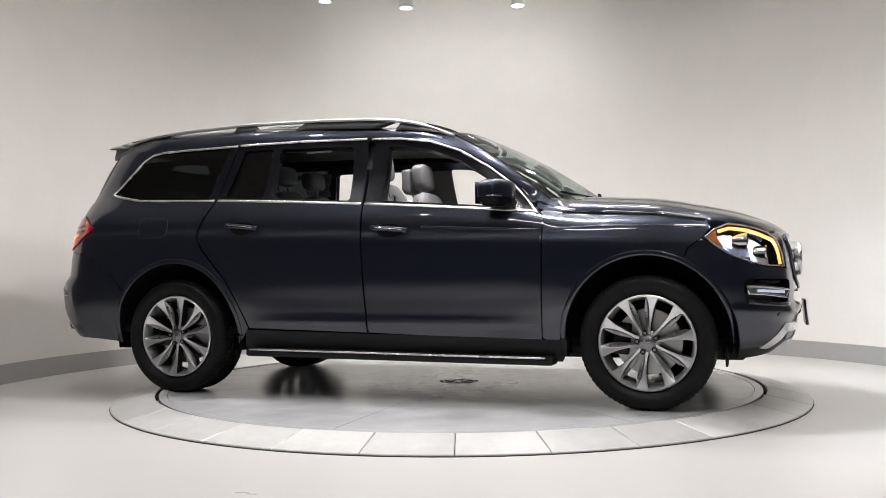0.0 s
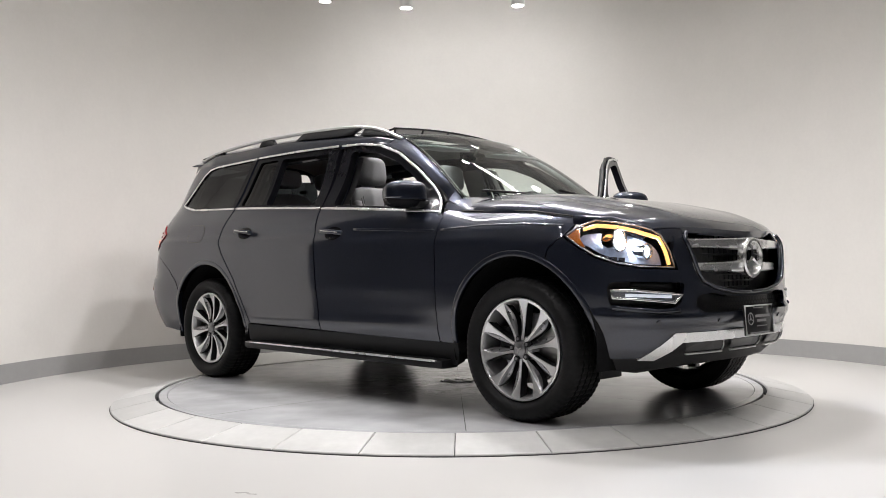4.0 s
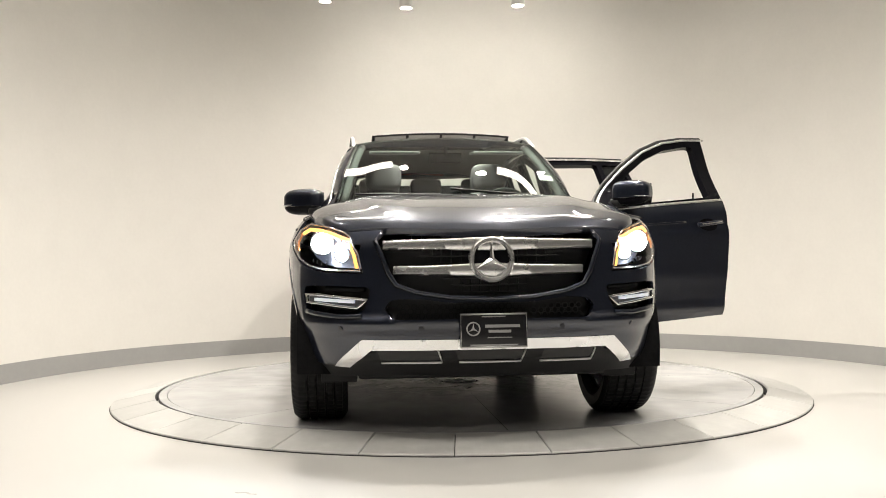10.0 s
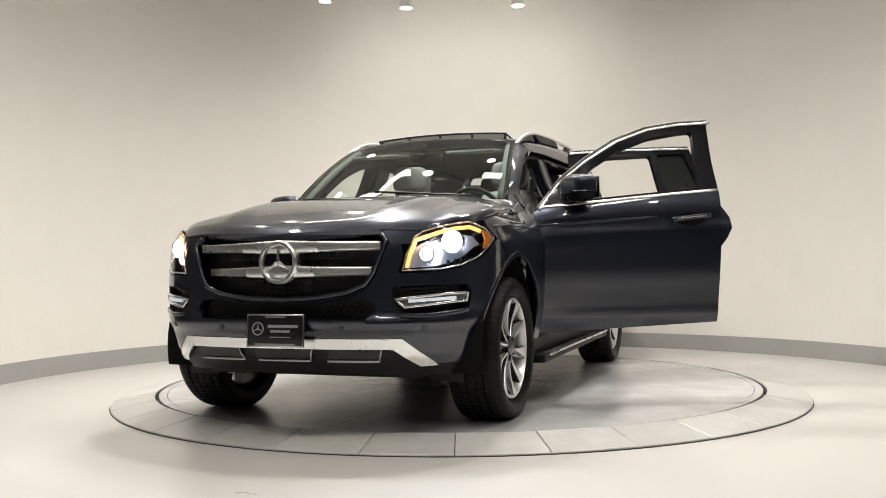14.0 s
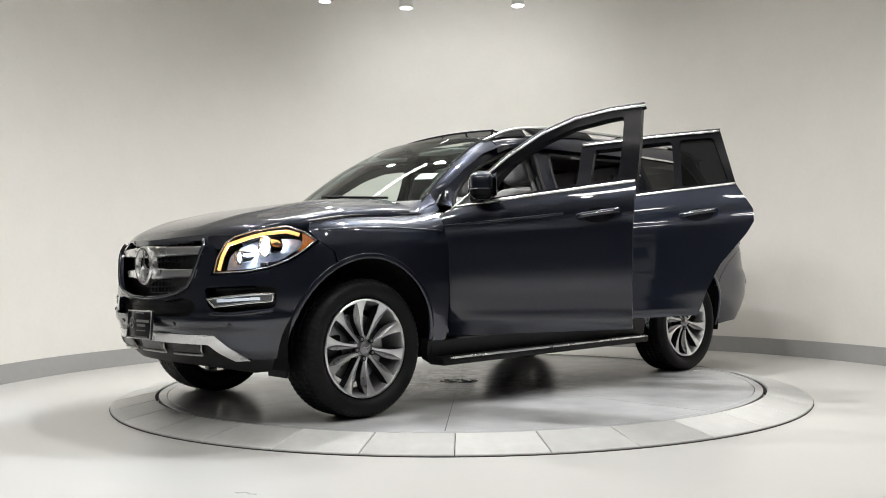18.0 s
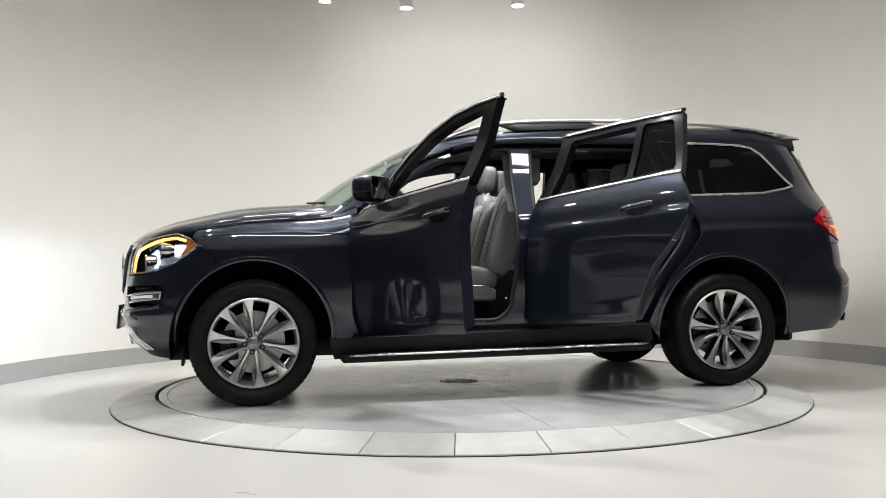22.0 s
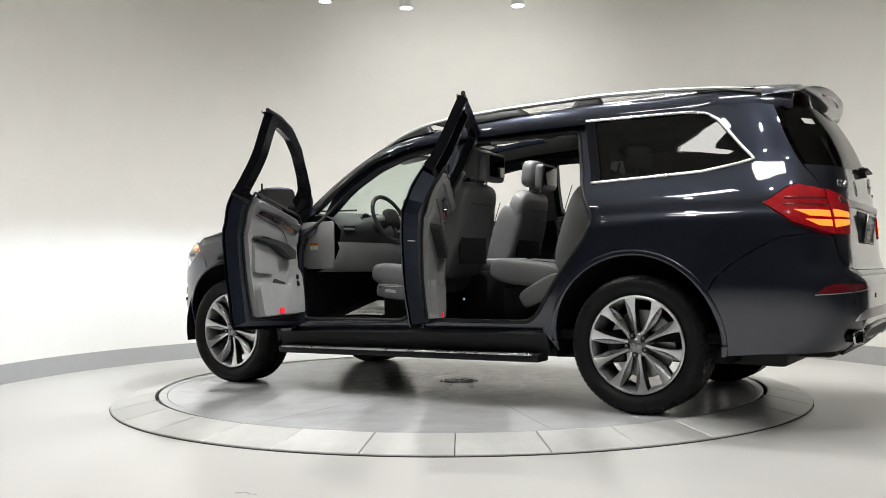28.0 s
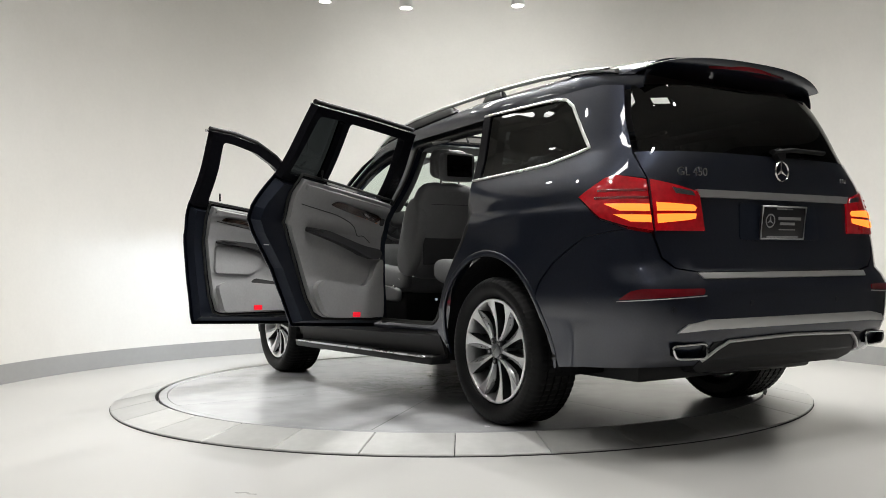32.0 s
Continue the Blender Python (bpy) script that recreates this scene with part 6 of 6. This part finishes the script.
        pillow("hinge_cover", SEATSHADED, base, (0.30, 0.03, 0.12), (x + 0.10, y + s * (w / 2 + 0.01), 0.67), (0, 28, 0), 0.5)
    return base


for s in (1, -1):
    seat(0.0, s * 0.40, True, s)
    seat(-0.95, s * 0.44, False, s)
seat(-0.96, 0.0, False, 1)
for s in (1, -1):
    pillow("third_row_headrest", SEATSHADED, car, (0.09, 0.25, 0.17), (-1.90, s * 0.32, 1.33), (0, -8, 0), 0.5)
    pillow("third_row_backrest", SEATSHADED, car, (0.14, 0.46, 0.50), (-1.84, s * 0.32, 1.02), (0, -14, 0), 0.36, "light grey leather third-row seat back")
    pillow("third_row_cushion", SEATSHADED, car, (0.44, 0.46, 0.14), (-1.62, s * 0.32, 0.78), (0, 0, 0), 0.36)

# floor, bulkhead, tunnel
box_part("cabin_floor", CARPET, car, -2.35, 0.98, -0.86, 0.86, 0.40, 0.455, 0.01, "black carpeted cabin floor")
box_part("underbody", BLACK, car, -2.25, 2.05, -0.62, 0.62, 0.27, 0.40, 0.02)
box_part("engine_bay", BLACK, car, 1.02, 2.18, -0.56, 0.56, 0.38, 1.0, 0.02)
box_part("bulkhead", CARPET, car, 0.90, 1.0, -0.82, 0.82, 0.42, 1.06, 0.01)
box_part("rear_panel", CARPET, car, -2.44, -2.38, -0.70, 0.70, 0.42, 1.24, 0.01)
box_part("muffler", BLACK, car, -2.45, -2.05, -0.35, 0.35, 0.30, 0.40, 0.04)
for wx in (1.5375, -1.5375):
    tube("axle", [(wx, -0.8, 0.386), (wx, 0.8, 0.386)], BLACK, car, 0.045, 0.045, 12)
# headliner with the sunroof opening
def liner_surface(v, x):
    p = roof_surface(v * 0.90, x)
    p[..., 2] -= 0.055
    return p


xs2 = sorted({*np.linspace(-2.2, 0.26, 30), -0.40, 0.10})
vs2 = sorted({*np.linspace(-1, 1, 21), -0.56, 0.56})
me = grid_mesh("headliner", [[tuple(liner_surface(v, x)) for x in xs2] for v in vs2])
bm = bmesh.new()
bm.from_mesh(me)
bmesh.ops.delete(bm, geom=[f for f in bm.faces if -0.40 < f.calc_center_median().x < 0.10 and abs(f.calc_center_median().y) < 0.38], context="FACES")
smooth(part("headliner", bm, LINER, car, "light grey fabric headliner"))
for s in (1, -1):
    # inner pillar covers and load-space trim
    patch("pillar_cover", rounded(xz((-0.10, 1.62), (-0.31, 1.62), (-0.27, 1.24), (-0.085, 1.24)), 0.02), S, LINER, car, off=0.12, depth=0.0, step=0.06, side=s, flip=True)
    patch("load_trim", xz((-1.16, 1.64), (-2.1, 1.64), (-2.2, 1.36), (-2.25, 0.96), (-1.40, 0.96), (-1.36, 1.05), (-1.25, 1.28)), S, LINER, car, off=0.10, depth=0.0, step=0.08, side=s, flip=True, holes=[xz((-1.28, 1.60), (-1.75, 1.60), (-2.02, 1.37), (-1.35, 1.33))])
    tube("screen_pillar_cover", [tuple(screen_surface(s * 0.97, t) - np.array([0.03, s * 0.02, 0.02])) for t in np.linspace(0.05, 1, 10)], LINER, car, 0.03, 0.02, 8)
    cyl_part("grab_handle", LEATHER, car, (-0.6, s * 0.66, 1.60), (1, 0, 0), 0.012, 0.18, 10)
    box_part("sun_visor", LEATHER, car, 0.10, 0.34, *sorted((s * 0.18, s * 0.52)), 1.625, 1.645, 0.008, turn=pose(0, 0, 0.0, 0, 6, 0))
tube("room_mirror", [(0.36, -0.11, 1.575), (0.36, 0.11, 1.575)], GLOSSBLACK, car, 0.018, 0.036, 10)
tube("mirror_stalk", [(0.365, 0, 1.58), (0.44, 0, 1.655)], GLOSSBLACK, car, 0.012, 0.012, 8)

# dashboard
prof = [(1.02, 1.16), (0.92, 1.205), (0.74, 1.185), (0.66, 1.15), (0.60, 1.08), (0.62, 1.00)]
rows = []
for y in np.linspace(-0.80, 0.80, 33):
    hump = 0.035 * math.exp(-((y - 0.38) / 0.20) ** 2)
    rows.append([(x - hump * 0.6 * (i in (2, 3)), y, z + hump * (i in (1, 2, 3))) for i, (x, z) in enumerate(prof)])
dash = smooth(part("dashboard", grid_mesh("dashboard", rows), DASH, car, "dark dashboard over light grey lower panels"), 60)
rows = [[(x, y, z) for x, z in ((0.615, 1.005), (0.60, 0.96), (0.66, 0.84), (0.80, 0.80), (0.98, 0.80))] for y in np.linspace(-0.82, 0.82, 9)]
smooth(part("lower_panel", grid_mesh("lower_panel", rows), LEATHER, dash, "light grey lower dashboard"), 60)
box_part("dash_strip", WOOD, dash, 0.592, 0.606, -0.78, 0.18, 1.01, 1.075, 0.005, "dark walnut strip")
for y in (0.72, 0.10, -0.10, -0.70):
    for k in range(3):
        box_part("air_vent", SATIN if k == 1 else SCREEN, dash, 0.588, 0.60, y - 0.055, y + 0.055, 1.095 + 0.016 * (k - 1) - 0.005, 1.095 + 0.016 * (k - 1) + 0.005, 0.002)
for y in (0.31, 0.45):
    cyl_part("instrument_dial", SCREEN, dash, (0.655, y, 1.155), (-1, 0, 0.35), 0.062, 0.02, 28)
    lathe("dial_ring", [(0.058, 0.0), (0.064, 0.006), (0.066, 0.0)], CHROME, dash, 28).matrix_basis = pose(0.645, y, 1.159, 20, 0, 90)
box_part("head_unit", SCREEN, dash, 0.62, 0.64, -0.12, 0.12, 1.12, 1.20, 0.008)
box_part("centre_console", DASH, car, -0.35, 0.70, -0.14, 0.14, 0.45, 0.80, 0.04, "dark centre console")
box_part("console_armrest", LEATHER, car, -0.38, 0.02, -0.12, 0.12, 0.79, 0.88, 0.03)
box_part("label_sticker", ORANGE, dash, 0.79, 0.86, 0.823, 0.826, 0.985, 1.0, 0)
box_part("label_sticker", WHITE, dash, 0.79, 0.86, 0.823, 0.826, 0.955, 0.984, 0)
box_part("dash_end_cap", LEATHER, dash, 0.66, 0.98, 0.79, 0.822, 0.82, 1.15, 0.02)
# steering wheel
wheel_pose = pose(0.50, 0.38, 1.175, 0, 0, 90) @ pose(0, 0, 0, 24, 0, 0)
sw = lathe("steering_wheel", [(0.175 + 0.016 * math.cos(a), 0.013 * math.sin(a)) for a in np.linspace(0, 2 * math.pi, 13)], DASH, car, 48, "dark leather steering wheel")
sw.matrix_basis = wheel_pose
pillow("airbag_boss", DASH, sw, (0.15, 0.06, 0.13), (0, 0.02, 0), (0, 0, 0), 0.6)
for a in (0, 180, 270):
    c, d2 = math.cos(radians(a)), math.sin(radians(a))
    tube("wheel_spoke", [(c * 0.05, 0.012, d2 * 0.05), (c * 0.168, 0.0, d2 * 0.168)], SATIN if a != 270 else DASH, sw, 0.020, 0.007, 8, normals=[(0, 1, 0)] * 2)
tube("steering_column", [(0.52, 0.38, 1.165), (0.70, 0.38, 1.08)], DASH, car, 0.045, 0.045, 12)
# paper mat in the driver's footwell, its print upside down from the door
def mat_z(x, y):
    return 0.497 + 0.22 * (0.62 - y) + 0.006 * math.sin(9 * x + 5 * y)


rows = [[(x, y, mat_z(x, y)) for x in np.linspace(0.40, 0.72, 12)] for y in np.linspace(0.24, 0.62, 8)]
paper = part("paper_mat", grid_mesh("paper_mat", rows), WHITE, car, "white printed paper floor mat")
box_part("footwell_ramp", CARPET, car, 0.38, 0.90, 0.20, 0.64, 0.40, 0.455, 0.005, turn=Matrix.Translation((0, 0.62, 0.49)) @ pose(0, 0, 0, -12.4, 0, 0) @ Matrix.Translation((0, -0.62, -0.458)))
for text, x, y, size in (("Thank you", 0.66, 0.585, 0.060), ("for your business", 0.715, 0.50, 0.046)):
    fc = bpy.data.curves.new("mat_print", "FONT")
    fc.body, fc.size = text, size
    tmp = new("mat_print", fc)
    me = bpy.data.meshes.new_from_object(tmp.evaluated_get(bpy.context.evaluated_depsgraph_get()))
    bpy.data.objects.remove(tmp)
    me.transform(pose(x, y, 0, 0, 0, 180))
    for v in me.vertices:
        v.co.z = mat_z(v.co.x, v.co.y) + 0.0025
    part("mat_print", me, INK, paper, "grey print")
bm = bmesh.new()
box(bm, -0.165, -0.155, 0.44, 0.455, 0.60, 0.615)
part("floor_lamp_glow", bm, DAYLED, car, "small lit footwell lamp")
# stickers on the windscreen and the rear window
q = [tuple(S2(np.array(uy(y, z, True)), np.array(z)) - np.array([0.004, 0, 0])) for y, z in ((0.60, 1.545), (0.535, 1.545), (0.535, 1.575), (0.60, 1.575))]
bm = bmesh.new()
bm.faces.new([bm.verts.new(p) for p in q])
part("rear_window_sticker", bm, WHITE, tailgate, "small white paper sticker")
q = [tuple(screen_surface(v, t) - np.array([0.002, 0, 0.004])) for v, t in ((0.78, 0.28), (0.93, 0.28), (0.94, 0.36), (0.79, 0.36))]
bm = bmesh.new()
bm.faces.new([bm.verts.new(p) for p in q])
part("windscreen_sticker", bm, WHITE, windscreen, "small white paper sticker")
# ---- what turns ----
def motions():
    rows_car, rows_disc = [], []
    for t, deg in TURN:
        a = radians(deg)
        rows_disc.append((t, pose(0, 0, 0, 0, 0, deg)))
        rows_car.append((t, pose(math.cos(a) * CAR_X - math.sin(a) * CAR_Y, math.sin(a) * CAR_X + math.cos(a) * CAR_Y, 0, 0, 0, deg)))
    walk(platform, rows_disc)
    walk(car, rows_car)


motions()
